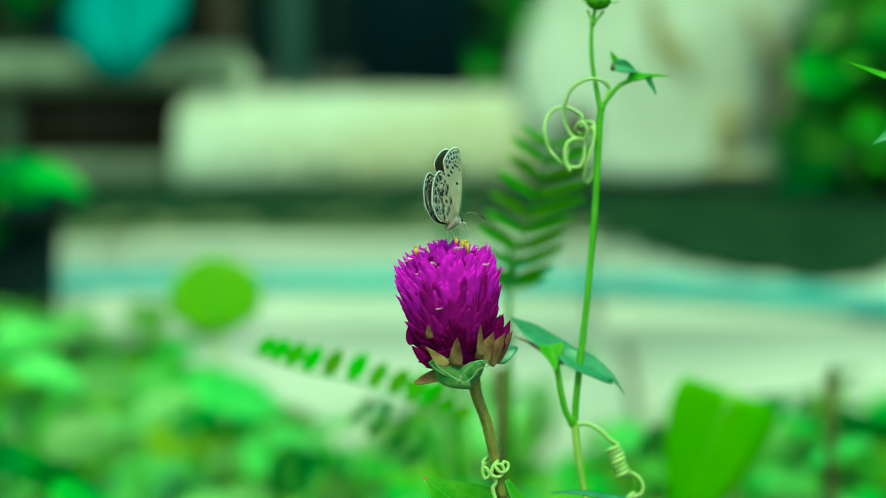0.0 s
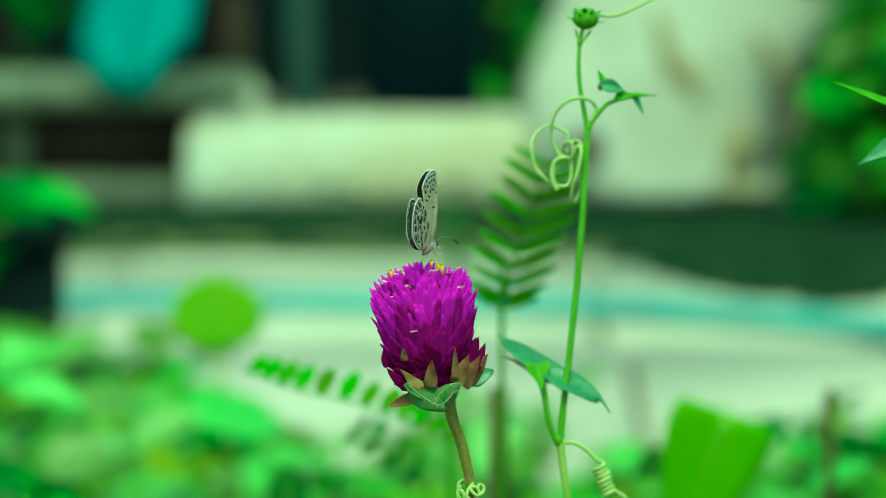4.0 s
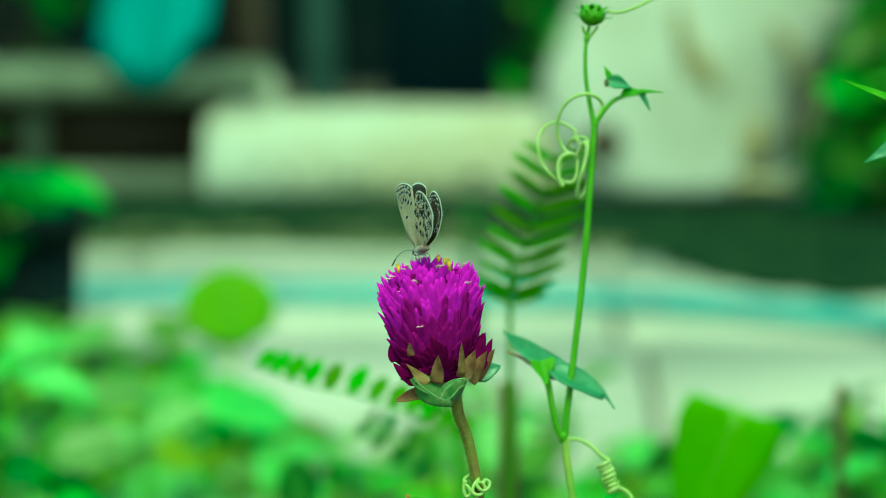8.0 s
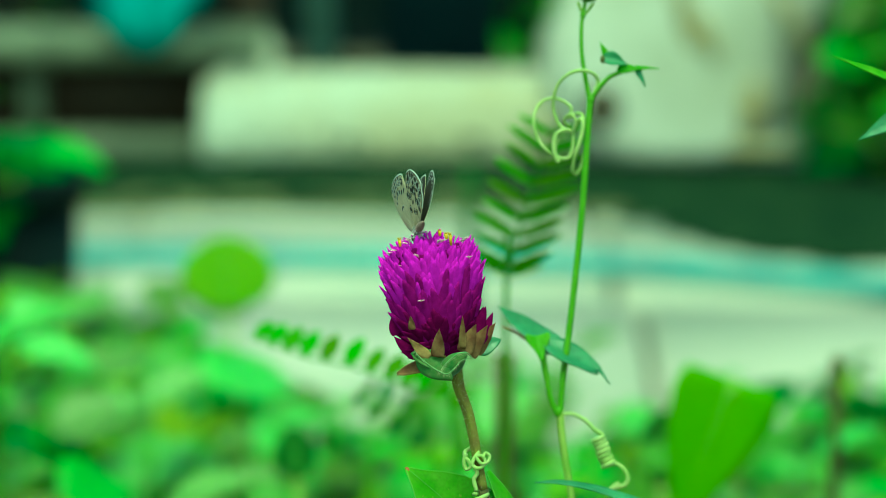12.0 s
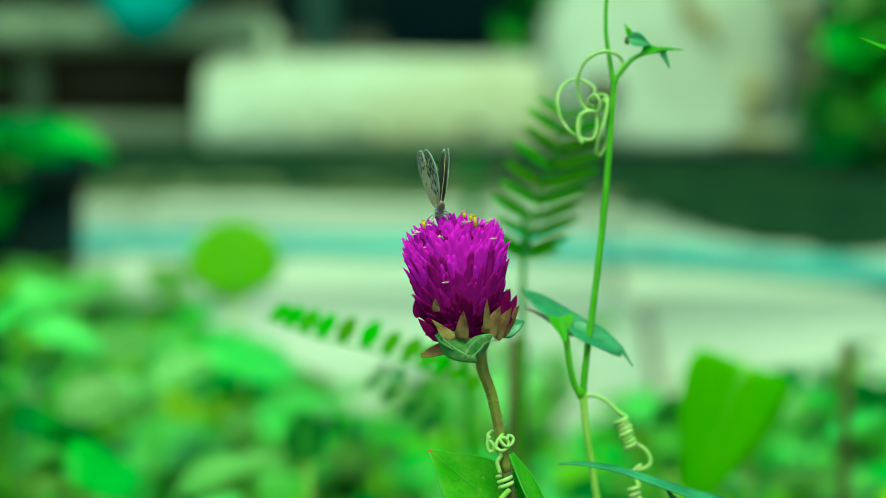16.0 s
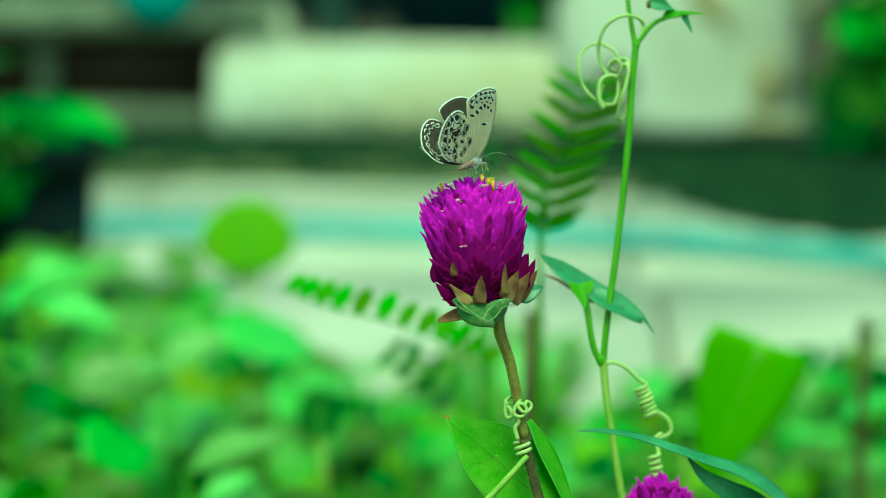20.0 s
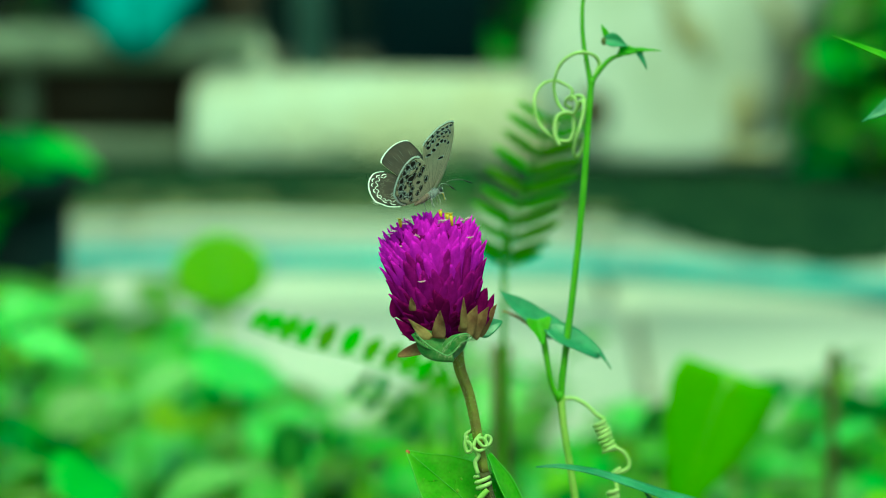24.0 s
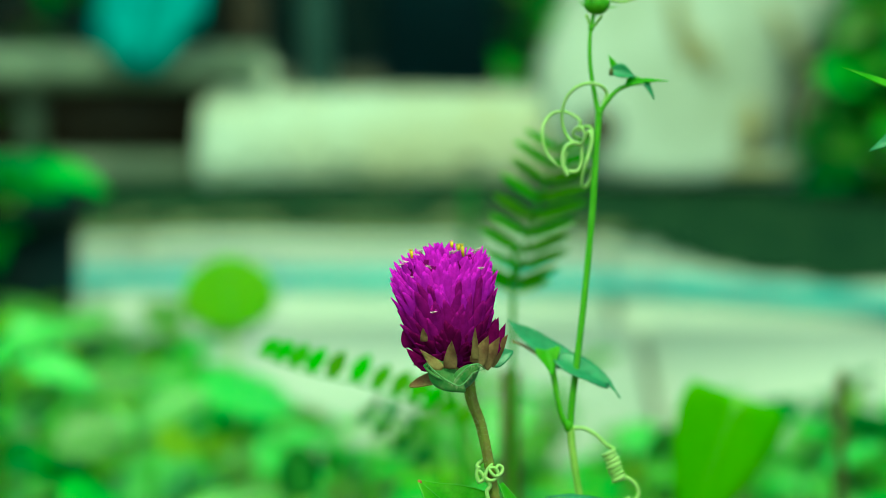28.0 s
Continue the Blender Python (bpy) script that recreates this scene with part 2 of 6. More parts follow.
def piece(name, mesh, parent, m, label=""):
    """One more object on a shared mesh, at the pose m in its parent's space."""
    ob = new(name, mesh)
    ob.parent = parent
    ob.matrix_basis = m
    if label:
        ob["label"] = label
    return ob


def glide(pts, n=6):
    """A smooth line through the points."""
    pts = [V(p) for p in pts]
    if len(pts) < 3:
        return [pts[0].lerp(pts[-1], i / n) for i in range(n + 1)]
    out = []
    ext = [pts[0] * 2 - pts[1]] + pts + [pts[-1] * 2 - pts[-2]]
    for i in range(1, len(ext) - 2):
        a, b, c, d = ext[i - 1:i + 3]
        for k in range(n):
            t = k / n
            out.append(0.5 * (2 * b + (c - a) * t + (2 * a - 5 * b + 4 * c - d) * t * t + (3 * b - a - 3 * c + d) * t ** 3))
    return out + [pts[-1]]


def tube(bm, pts, radii, sides=8, capped=True):
    """A round rod along the points; radii: one number or one each way along."""
    n = len(pts)
    if not isinstance(radii, (list, tuple)):
        radii = [radii, radii]
    rs = [np.interp(i / (n - 1), np.linspace(0, 1, len(radii)), radii) for i in range(n)]
    prev = None
    rings = []
    for i, p in enumerate(pts):
        d = (pts[min(i + 1, n - 1)] - pts[max(i - 1, 0)]).normalized()
        if prev is None:
            prev = d.orthogonal().normalized()
        u = (prev - d * prev.dot(d))
        u = u.normalized() if u.length > 1e-6 else d.orthogonal().normalized()
        prev = u
        w = d.cross(u)
        rings.append([bm.verts.new(p + (u * math.cos(a) + w * math.sin(a)) * rs[i]) for a in (2 * math.pi * k / sides for k in range(sides))])
    for a, b in zip(rings, rings[1:]):
        for k in range(sides):
            bm.faces.new((a[k], a[(k + 1) % sides], b[(k + 1) % sides], b[k]))
    if capped:
        bm.faces.new(rings[0][::-1])
        bm.faces.new(rings[-1])
    return bm


def rod(pts, radii, sides=8, n=6):
    return tube(bmesh.new(), glide(pts, n), radii, sides)


def blob(bm, at, size, rings=8, sides=12, rot=None):
    """A rounded lump, stretched by size."""
    m = Matrix.Translation(at) @ (rot or Matrix()) @ Matrix.Diagonal((*size, 1))
    bmesh.ops.create_uvsphere(bm, u_segments=sides, v_segments=rings, radius=1.0, matrix=m)
    return bm


def leaf_bm(length, width, shape=(0, .55, .9, 1, .93, .72, .38, 0), cup=0.12, droop=0.1, wave=0.0, thick=0.00025, rows=10, cols=6, keel=0.0, bm=None):
    """A leaf that lies along +Y from the origin and faces +Z: closed, with a curved blade and a sunken midrib."""
    bm = bm or bmesh.new()
    ts = np.linspace(0, 1, rows + 1)
    hw = np.interp(ts, np.linspace(0, 1, len(shape)), shape) * width / 2
    hw = np.maximum(hw, width * 0.012)
    top, low = [], []
    for i, t in enumerate(ts):
        r, s = [], []
        for j in range(cols + 1):
            q = 2 * j / cols - 1
            x = q * hw[i]
            y = t * length
            z = cup * abs(q) ** 1.4 * hw[i] * 2 - droop * length * t * t + wave * width * math.sin(9 * t + 2.0 * q) * abs(q) - keel * width * (1 - abs(q)) * math.sin(math.pi * t)
            r.append(bm.verts.new((x, y, z)))
            s.append(bm.verts.new((x, y, z - thick)))
        top.append(r)
        low.append(s)
    for i in range(rows):
        for j in range(cols):
            bm.faces.new((top[i][j], top[i][j + 1], top[i + 1][j + 1], top[i + 1][j]))
            bm.faces.new((low[i][j], low[i + 1][j], low[i + 1][j + 1], low[i][j + 1]))
        bm.faces.new((top[i][0], top[i + 1][0], low[i + 1][0], low[i][0]))
        bm.faces.new((top[i][cols], low[i][cols], low[i + 1][cols], top[i + 1][cols]))
    bm.faces.new([v for v in top[0]][::-1] + low[0])
    bm.faces.new(top[rows] + low[rows][::-1])
    return bm


def leaf_rim(length, width, shape, cup, droop, wave, thick):
    """The edge of a leaf of the same measures, as a thin rolled line on both sides."""
    bm = bmesh.new()
    for q in (-1, 1):
        line = []
        for t in np.linspace(0, 1, 24):
            hw = float(np.interp(t, np.linspace(0, 1, len(shape)), shape)) * width / 2
            line.append(Vector((q * hw, t * length, cup * hw * 2 - droop * length * t * t + wave * width * math.sin(9 * t + 2.0 * q))))
        tube(bm, line, thick, 5)
    return bm


def shared(name, bm, material):
    me = bpy.data.meshes.new(name)
    bm.to_mesh(me)
    bm.free()
    for m in (material if isinstance(material, (list, tuple)) else [material]):
        me.materials.append(m)
    for p in me.polygons:
        p.use_smooth = True
    return me


def aim(at, to, face=(0, 0, 1), scale=1.0):
    """The pose of a leaf that grows from at along to and turns its upper side to face."""
    y = V(to).normalized()
    z = V(face) - y * V(face).dot(y)
    z = z.normalized() if z.length > 1e-6 else y.orthogonal().normalized()
    x = y.cross(z)
    m = Matrix((x, y, z)).transposed().to_4x4()
    return Matrix.Translation(at) @ m @ Matrix.Diagonal((scale, scale, scale, 1))


def box_bm(size, bevel=0.004, at=(0, 0, 0)):
    bm = bmesh.new()
    bmesh.ops.create_cube(bm, size=1.0, matrix=Matrix.Translation(at) @ Matrix.Diagonal((*size, 1)))
    if bevel:
        bmesh.ops.bevel(bm, geom=bm.edges[:], offset=bevel, segments=2, affect="EDGES")
    return bm


# ---- the setting ----
def ground_sheet():
    bm = bmesh.new()
    bmesh.ops.create_grid(bm, x_segments=40, y_segments=40, size=300.0)
    for v in bm.verts:
        v.co.z = -0.02
    ob = link("ground", bm, M["soil"])
    tagged(ob, "dark bare garden soil under the plants", "ground", kind="structure")


def paving():
    """Pale concrete slabs in front of the kerb, with open joints."""
    top = tagged(new("pavement"), "pale worn concrete slabs with open joints", "pavement", kind="structure")
    for i in range(-4, 5):
        for j in range(4):
            w, d = 0.62, 0.62
            bm = box_bm((w - 0.012, d - 0.012, 0.05), 0.006)
            ob = part("slab", bm, M["concrete"], top)
            ob.location = (0.21 + (i + 0.5) * w, 1.72 + (j + 0.5) * d, -0.025 + 0.002 * ((i * 7 + j * 3) % 3 - 1))
            ob.rotation_euler = (0, 0, radians(-2.5))


def kerb():
    """The long cream kerb with its rounded top, its raised end and the stained plinth beside it."""
    k = thing("kerb", (-0.123, 3.663, 0.000), "long low cream-painted concrete kerb with rounded top, stained", "kerb", kind="structure")
    bm = bmesh.new()
    # cross-section, extruded along x
    length, high = 0.62, 0.146
    prof = [(-0.115, 0.010), (-0.128, 0.022), (-0.122, 0.05), (-0.108, 0.09), (-0.092, 0.116), (-0.074, 0.134), (-0.045, high), (0.0, high + 0.003), (0.08, high), (0.10, 0.12), (0.10, 0.0), (-0.10, 0.0)]
    rings = []
    xs = [-0.272, -0.268, -0.259] + list(np.linspace(-0.246, length / 2, 22))
    for i, x in enumerate(xs):
        e = (0.72, 0.90, 0.97)[i] if i < 3 else 1.0
        rings.append([bm.verts.new((x, p[0] * e + noise.noise((x * 9, p[1] * 9, 1)) * 0.004, 0.06 * (1 - e) + p[1] * e + noise.noise((x * 7, p[0] * 9, 4)) * 0.004 * (p[1] > 0.02))) for p in prof])
    n = len(prof)
    for a, b in zip(rings, rings[1:]):
        for q in range(n):
            bm.faces.new((a[q], b[q], b[(q + 1) % n], a[(q + 1) % n]))
    bm.faces.new(rings[0])
    bm.faces.new(rings[-1][::-1])
    part("kerb_stone", bm, M["cream"], k)
    # raised end that leans over the kerb's end
    bm = bmesh.new()
    front = [(-0.262, 0.0), (-0.268, 0.06), (-0.262, 0.130), (-0.232, 0.168), (-0.196, 0.200), (-0.164, 0.202), (-0.150, 0.184), (-0.152, 0.14), (-0.16, 0.05), (-0.17, 0.0)]
    nf = len(front)
    rows = [[bm.verts.new((x, y, z)) for x, z in front] for y in (-0.062, -0.055, 0.05, 0.056)]
    for v in rows[0] + rows[3]:
        v.co.x = -0.215 + (v.co.x + 0.215) * 0.96
        v.co.z *= 0.97
    for r0, r1 in zip(rows, rows[1:]):
        for q in range(nf):
            bm.faces.new((r0[q], r1[q], r1[(q + 1) % nf], r0[(q + 1) % nf]))
    bm.faces.new(rows[0])
    bm.faces.new(rows[-1][::-1])
    part("kerb_end", bm, M["cream"], k, "slanting cream end piece")
    # solid soil-coloured lump; the gap's darkness is put into its colour
    bm = blob(bmesh.new(), V((0.2435, 3.3864, 0.1151)) - k.location, (0.03, 0.02, 0.035), 8, 12)
    part("stain_and_gap_shade", bm, M["soil"], k, "dark lump that paints the shaded gap between kerb and plinth")
    for x, w in ((0.17, 0.02), (-0.13, 0.010)):
        bm = bmesh.new()
        blob(bm, (x, -0.122, 0.04), (w, 0.005, 0.018), 6, 12)
        part("stain_and_gap_shade", bm, M["soil"], k, "dark brown damp stain")


def plinth():
    """The tall bulging white block at the kerb's end."""
    p = thing("plinth", (0.3847, 3.4633, 0.0239), "tall bulging white plastered block with brown streaks", "plinth", kind="structure")
    bm = bmesh.new()
    rings = []
    hs = [0.0, 0.022, 0.050, 0.12, 0.18, 0.24, 0.32, 0.42, 0.55, 0.62]
    ws = [0.110, 0.135, 0.192, 0.204, 0.215, 0.240, 0.262, 0.27, 0.27, 0.26]
    shift = [-0.025, -0.022, -0.022, -0.024, -0.010, 0.042, 0.095, 0.13, 0.16, 0.18]
    for h, w, s in zip(hs, ws, shift):
        ring = []
        for q in range(40):
            a = 2 * math.pi * q / 40
            cx, cy = math.cos(a), math.sin(a)
            g = (abs(cx) ** 3.2 + abs(cy) ** 3.2) ** (-1 / 3.2)
            r = w * g * (1 + 0.02 * noise.noise((cx * 2, cy * 2, h * 8)))
            ring.append(bm.verts.new((s + r * cx, 0.12 + r * cy * 0.6 + (w - 0.19) * 0.6 + h * 0.14, h)))
        rings.append(ring)
    for a, b in zip(rings, rings[1:]):
        for q in range(40):
            bm.faces.new((a[q], a[(q + 1) % 40], b[(q + 1) % 40], b[q]))
    bm.faces.new(rings[0][::-1])
    bm.faces.new(rings[-1])
    part("plaster_block", bm, M["white"], p)
    for x, z, w, h, turn in ((0.100, 0.080, 0.020, 0.045, 4), (-0.005, 0.23, 0.014, 0.075, -14), (0.03, 0.19, 0.012, 0.04, -22), (0.165, 0.215, 0.011, 0.07, -32), (0.12, 0.02, 0.06, 0.012, 0)):
        bm = bmesh.new()
        blob(bm, (x, 0.004 + z * 0.14, z), (w, 0.012, h), 8, 12, Matrix.Rotation(radians(turn), 4, "Y"))
        part("rust_streak", bm, M["rust"], p, "brown rust streak")


def turquoise_line():
    pts = [(-0.837, 2.623, 0.000), (-0.628, 2.631, 0.000), (-0.452, 2.631, 0.000), (-0.240, 2.625, 0.000), (-0.029, 2.607, 0.000), (0.145, 2.585, 0.000), (0.280, 2.548, 0.000), (0.408, 2.479, 0.000), (0.509, 2.414, 0.000), (0.693, 2.274, 0.000)]
    pts = [V(p) + Vector((0, -0.055, 0.014)) for p in pts]
    t = thing("garden_pipe", (0, 0, 0), "faded turquoise plastic pipe lying across the concrete", "pipe")
    bm = tube(bmesh.new(), glide(pts, 8), 0.02, 14)
    for v in bm.verts:
        v.co.z = v.co.z * 0.72 + 0.003
    part("pipe_wall", bm, M["turquoise"], t)
    for i in (3, 6):
        d = (pts[i + 1] - pts[i - 1]).normalized()
        bm = tube(bmesh.new(), [pts[i] - d * 0.03, pts[i] + d * 0.03], 0.0225, 14)
        for v in bm.verts:
            v.co.z = v.co.z * 0.72 + 0.003
        part("coupling", bm, M["turquoise"], t, "short turquoise pipe sleeve")


def tufts(name, label, n, place, size, rng):
    """Many small dark cushions, moss and painted shade, in one mesh; place(rng) gives a point and the way that it
    faces.
    """
    verts, faces = [], []
    for _ in range(n):
        c, up = place(rng)
        u = up.orthogonal().normalized()
        w = up.cross(u)
        r = rng.uniform(*size)
        k = len(verts)
        spin = rng.uniform(0, 1)
        for lift, wide in ((-0.05, 1.0), (0.28, 0.72)):
            for q in range(6):
                a = 2 * math.pi * (q + spin) / 6
                verts.append(c + (u * math.cos(a) + w * math.sin(a)) * r * wide * rng.uniform(0.8, 1.2) + up * r * lift)
        verts.append(c + up * r * 0.4)
        for q in range(6):
            e = (q + 1) % 6
            faces.append((k + q, k + e, k + 6 + e, k + 6 + q))
            faces.append((k + 6 + q, k + 6 + e, k + 12))
    me = bpy.data.meshes.new(name)
    me.from_pydata(verts, [], faces)
    me.materials.append(M["moss"])
    for f in me.polygons:
        f.use_smooth = True
    return tagged(new(name, me), label, "moss", kind="stuff")


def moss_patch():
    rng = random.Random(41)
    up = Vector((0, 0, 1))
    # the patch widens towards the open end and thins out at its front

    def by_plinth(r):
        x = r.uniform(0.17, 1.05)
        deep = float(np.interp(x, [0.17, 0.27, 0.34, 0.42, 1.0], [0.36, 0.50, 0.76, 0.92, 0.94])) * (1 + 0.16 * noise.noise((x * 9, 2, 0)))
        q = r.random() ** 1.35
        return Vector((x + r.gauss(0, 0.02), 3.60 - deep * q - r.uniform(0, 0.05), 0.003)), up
    # moss and the plinth's shade on the ground, both carried by dark tufts
    tufts("moss_patch", "dark moss and painted shade spread over the concrete by the plinth", 4600, by_plinth, (0.009, 0.024), rng)
    # these tufts stand in for the contact shade under the kerb
    tufts("moss_strip", "dark tufts that paint the contact shade along the foot of the kerb", 2300,
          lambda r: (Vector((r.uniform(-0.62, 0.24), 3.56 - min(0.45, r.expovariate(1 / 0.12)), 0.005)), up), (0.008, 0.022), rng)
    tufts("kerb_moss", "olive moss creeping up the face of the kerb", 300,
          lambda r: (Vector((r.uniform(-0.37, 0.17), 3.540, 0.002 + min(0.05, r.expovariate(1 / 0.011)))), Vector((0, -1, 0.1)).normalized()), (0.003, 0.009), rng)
    # olive sheet: damp, plus the outer part of the kerb's shade as colour
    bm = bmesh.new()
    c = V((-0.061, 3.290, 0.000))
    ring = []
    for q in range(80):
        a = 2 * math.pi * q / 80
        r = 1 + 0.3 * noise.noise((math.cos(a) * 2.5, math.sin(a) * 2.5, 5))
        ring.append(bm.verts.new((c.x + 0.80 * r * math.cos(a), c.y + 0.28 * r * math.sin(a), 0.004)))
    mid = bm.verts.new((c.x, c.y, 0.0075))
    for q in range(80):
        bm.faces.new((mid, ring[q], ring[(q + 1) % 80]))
    ob = link("damp_and_shade", bm, M["damp"])
    tagged(ob, "olive damp and painted kerb shade on the concrete before the kerb", "stain", kind="stuff")


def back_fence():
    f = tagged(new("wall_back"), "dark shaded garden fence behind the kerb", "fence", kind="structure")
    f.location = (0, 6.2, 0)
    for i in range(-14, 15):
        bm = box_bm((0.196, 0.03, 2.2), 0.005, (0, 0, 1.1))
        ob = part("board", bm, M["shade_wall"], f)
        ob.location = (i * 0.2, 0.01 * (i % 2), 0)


def navy_post():
    for (u, w, m, name, label) in (((-0.0080, 4.4333, 0.0799), 0.215, "navy", "post", "thick dark navy square post behind the kerb"), ((-0.2345, 4.3336, 0.0895), 0.06, "grey_pole", "pole", "slim grey painted steel pole")):
        p = thing(name, (u[0], u[1], 0.0), label, name)
        if name == "post":
            part("shaft", box_bm((w, 0.12, 1.6), 0.012, (0, 0, 0.83)), M[m], p)
            part("foot_plate", box_bm((w + 0.06, 0.18, 0.03), 0.006, (0, 0, 0.015)), M[m], p)
        else:
            part("shaft", tube(bmesh.new(), [Vector((0, 0, 0)), Vector((-0.02, 0, 1.6))], w / 2, 16), M[m], p)
            part("collar", tube(bmesh.new(), [Vector((0, 0, 0.0)), Vector((0, 0, 0.03))], w * 0.75, 16), M[m], p)


def tarpaulin():
    a = V((-0.4700, 3.5600, 0.2509))
    t = thing("tarpaulin", (a.x, a.y, 0), "crumpled turquoise tarpaulin heaped over a frame", "tarpaulin")
    bm = bmesh.new()
    nx, nz = 26, 22
    grid = []
    for i in range(nx + 1):
        col = []
        for j in range(nz + 1):
            u, v = i / nx, j / nz
            x = (u - 0.52) * 0.175
            low = 0.196 + 0.14 * abs(u - 0.42) ** 1.3 + 0.012 * math.sin(u * 9)
            z = low + (0.95 - low) * v
            y = 0.012 * math.sin(u * 17 + 3 * v) + 0.008 * math.sin(u * 31 - 5 * v) + 0.30 * v
            col.append(bm.verts.new((x + 0.02 * math.sin(9 * v), y, z)))
        grid.append(col)
    for i in range(nx):
        for j in range(nz):
            bm.faces.new((grid[i][j], grid[i + 1][j], grid[i + 1][j + 1], grid[i][j + 1]))
    ob = part("sheet", bm, M["tarp"], t)
    s = ob.modifiers.new("thickness", "SOLIDIFY")
    s.thickness = 0.004
    for x in (-0.08, 0.09):
        part("prop", tube(bmesh.new(), [Vector((x, 0.345, 0)), Vector((x, 0.345, 0.96))], 0.012, 10), M["wood_brown"], t, "dark wooden prop")


def bench():
    """A low slatted bench end of grey planks over a brown box."""
    a = V((-0.5528, 3.6602, -0.0120))
    b = thing("low_bench", (a.x, a.y, 0.0), "low weathered bench of grey planks over brown boards", "bench")
    part("seat_plank", box_bm((0.60, 0.26, 0.050), 0.008, (-0.04, 0.06, 0.190)), M["wood_grey"], b, "weathered grey plank")
    part("side_board", box_bm((0.26, 0.03, 0.118), 0.005, (0.028, 0.02, 0.106)), M["wood_brown"], b, "dark brown board")
    part("side_board", box_bm((0.27, 0.03, 0.118), 0.005, (-0.28, 0.02, 0.106)), M["wood_brown"], b, "dark brown board")
    part("foot_plank", box_bm((0.56, 0.20, 0.05), 0.008, (-0.03, 0.02, 0.025)), M["wood_grey"], b, "grey foot plank")
    part("leg", box_bm((0.036, 0.04, 0.114), 0.005, (-0.123, 0.005, 0.106)), M["wood_grey"], b, "grey upright between the boards")
    for x in (-0.30, 0.22):
        part("leg", box_bm((0.05, 0.05, 0.34), 0.005, (x, 0.24, 0.17)), M["wood_brown"], b)


ground_sheet()
kerb()
plinth()
turquoise_line()
moss_patch()
back_fence()
navy_post()
tarpaulin()
bench()


# ---- leaves of the garden ----
LEAF = {}
LEAF["heart"] = lambda m: shared("leaf", leaf_bm(1, 0.92, (0.15, .8, 1, .98, .88, .70, .45, .2, 0), 0.10, 0.16, 0.03, 0.006, 9, 6), M[m])
LEAF["oval"] = lambda m: shared("leaf", leaf_bm(1, 0.5, (0.05, .5, .85, 1, .96, .78, .45, 0), 0.14, 0.18, 0.03, 0.006, 8, 4), M[m])
LEAF["round"] = lambda m: shared("leaf", leaf_bm(1, 1.0, (0.2, .72, .93, 1, .98, .88, .68, .3), 0.08, 0.10, 0.02, 0.006, 9, 6), M[m])
LEAF["leaflet"] = lambda m: shared("leaflet", leaf_bm(1, 0.30, (0.1, .7, .95, 1, .95, .8, .55, .1), 0.10, 0.10, 0.0, 0.008, 6, 4), M[m])
LEAF["slim"] = lambda m: shared("leaflet", leaf_bm(1, 0.25, (0.3, .8, 1, 1, .95, .85, .6, .2), 0.10, 0.06, 0.0, 0.008, 6, 4), M[m])
LEAF["narrow"] = lambda m: shared("leaflet", leaf_bm(1, 0.22, (0.4, .85, 1, 1, .97, .88, .66, .2), 0.10, 0.06, 0.0, 0.008, 6, 4), M[m])
LEAF["egg"] = lambda m: shared("leaflet", leaf_bm(1, 0.55, (0.2, .7, .95, 1, .95, .8, .5, .1), 0.10, 0.08, 0.0, 0.008, 6, 4), M[m])
MESH = {}


def leaf_mesh(form, m):
    if (form, m) not in MESH:
        MESH[(form, m)] = LEAF[form](m)
    return MESH[(form, m)]


def garden_plant(at, high, spread, count, kinds, size, rng, label="bushy green garden plant with broad leaves", name="garden_plant", category="plant"):
    """Several stems from one root, each with alternating leaves on short stalks."""
    p = thing(name, (at[0], at[1], 0.0), label, category, "plants of the bed")
    stems = max(2, count // 9)
    for _ in range(stems):
        a = rng.uniform(0, 2 * math.pi)
        tip = Vector((math.cos(a) * spread * rng.uniform(0.2, 1), math.sin(a) * spread * rng.uniform(0.2, 1), high * rng.uniform(0.75, 1.0)))
        line = glide([(0.01 * math.cos(a), 0.01 * math.sin(a), -0.01), tip * 0.5 + Vector((0, 0, high * 0.12)), tip], 8)
        part("stem", tube(bmesh.new(), line, [0.0022, 0.001], 6), M["vine"], p)
        per = count // stems
        for q in range(per):
            f = 0.18 + 0.82 * (q + 1) / per
            c = line[min(len(line) - 1, int(f * (len(line) - 1)))]
            b = q * 2.4 + rng.uniform(-0.6, 0.6)
            out = Vector((math.cos(b), math.sin(b), rng.uniform(-0.15, 0.7)))
            form, m = rng.choice(kinds)
            sc = size * rng.uniform(0.65, 1.25)
            face = Vector((rng.uniform(-0.5, 0.5), rng.uniform(-0.9, 0.2), 1))
            piece("leaf", leaf_mesh(form, m), p, aim(c, out, face, sc))
    return p


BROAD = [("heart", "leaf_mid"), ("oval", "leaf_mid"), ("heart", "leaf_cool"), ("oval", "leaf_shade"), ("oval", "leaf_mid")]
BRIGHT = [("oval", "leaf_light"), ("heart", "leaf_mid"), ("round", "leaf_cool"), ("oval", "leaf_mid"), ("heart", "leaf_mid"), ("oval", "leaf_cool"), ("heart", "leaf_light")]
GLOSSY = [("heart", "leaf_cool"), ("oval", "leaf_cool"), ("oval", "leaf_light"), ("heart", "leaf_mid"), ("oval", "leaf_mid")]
# near-black plants that paint the shaded gaps of the bed
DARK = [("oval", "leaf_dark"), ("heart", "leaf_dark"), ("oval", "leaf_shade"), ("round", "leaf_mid")]


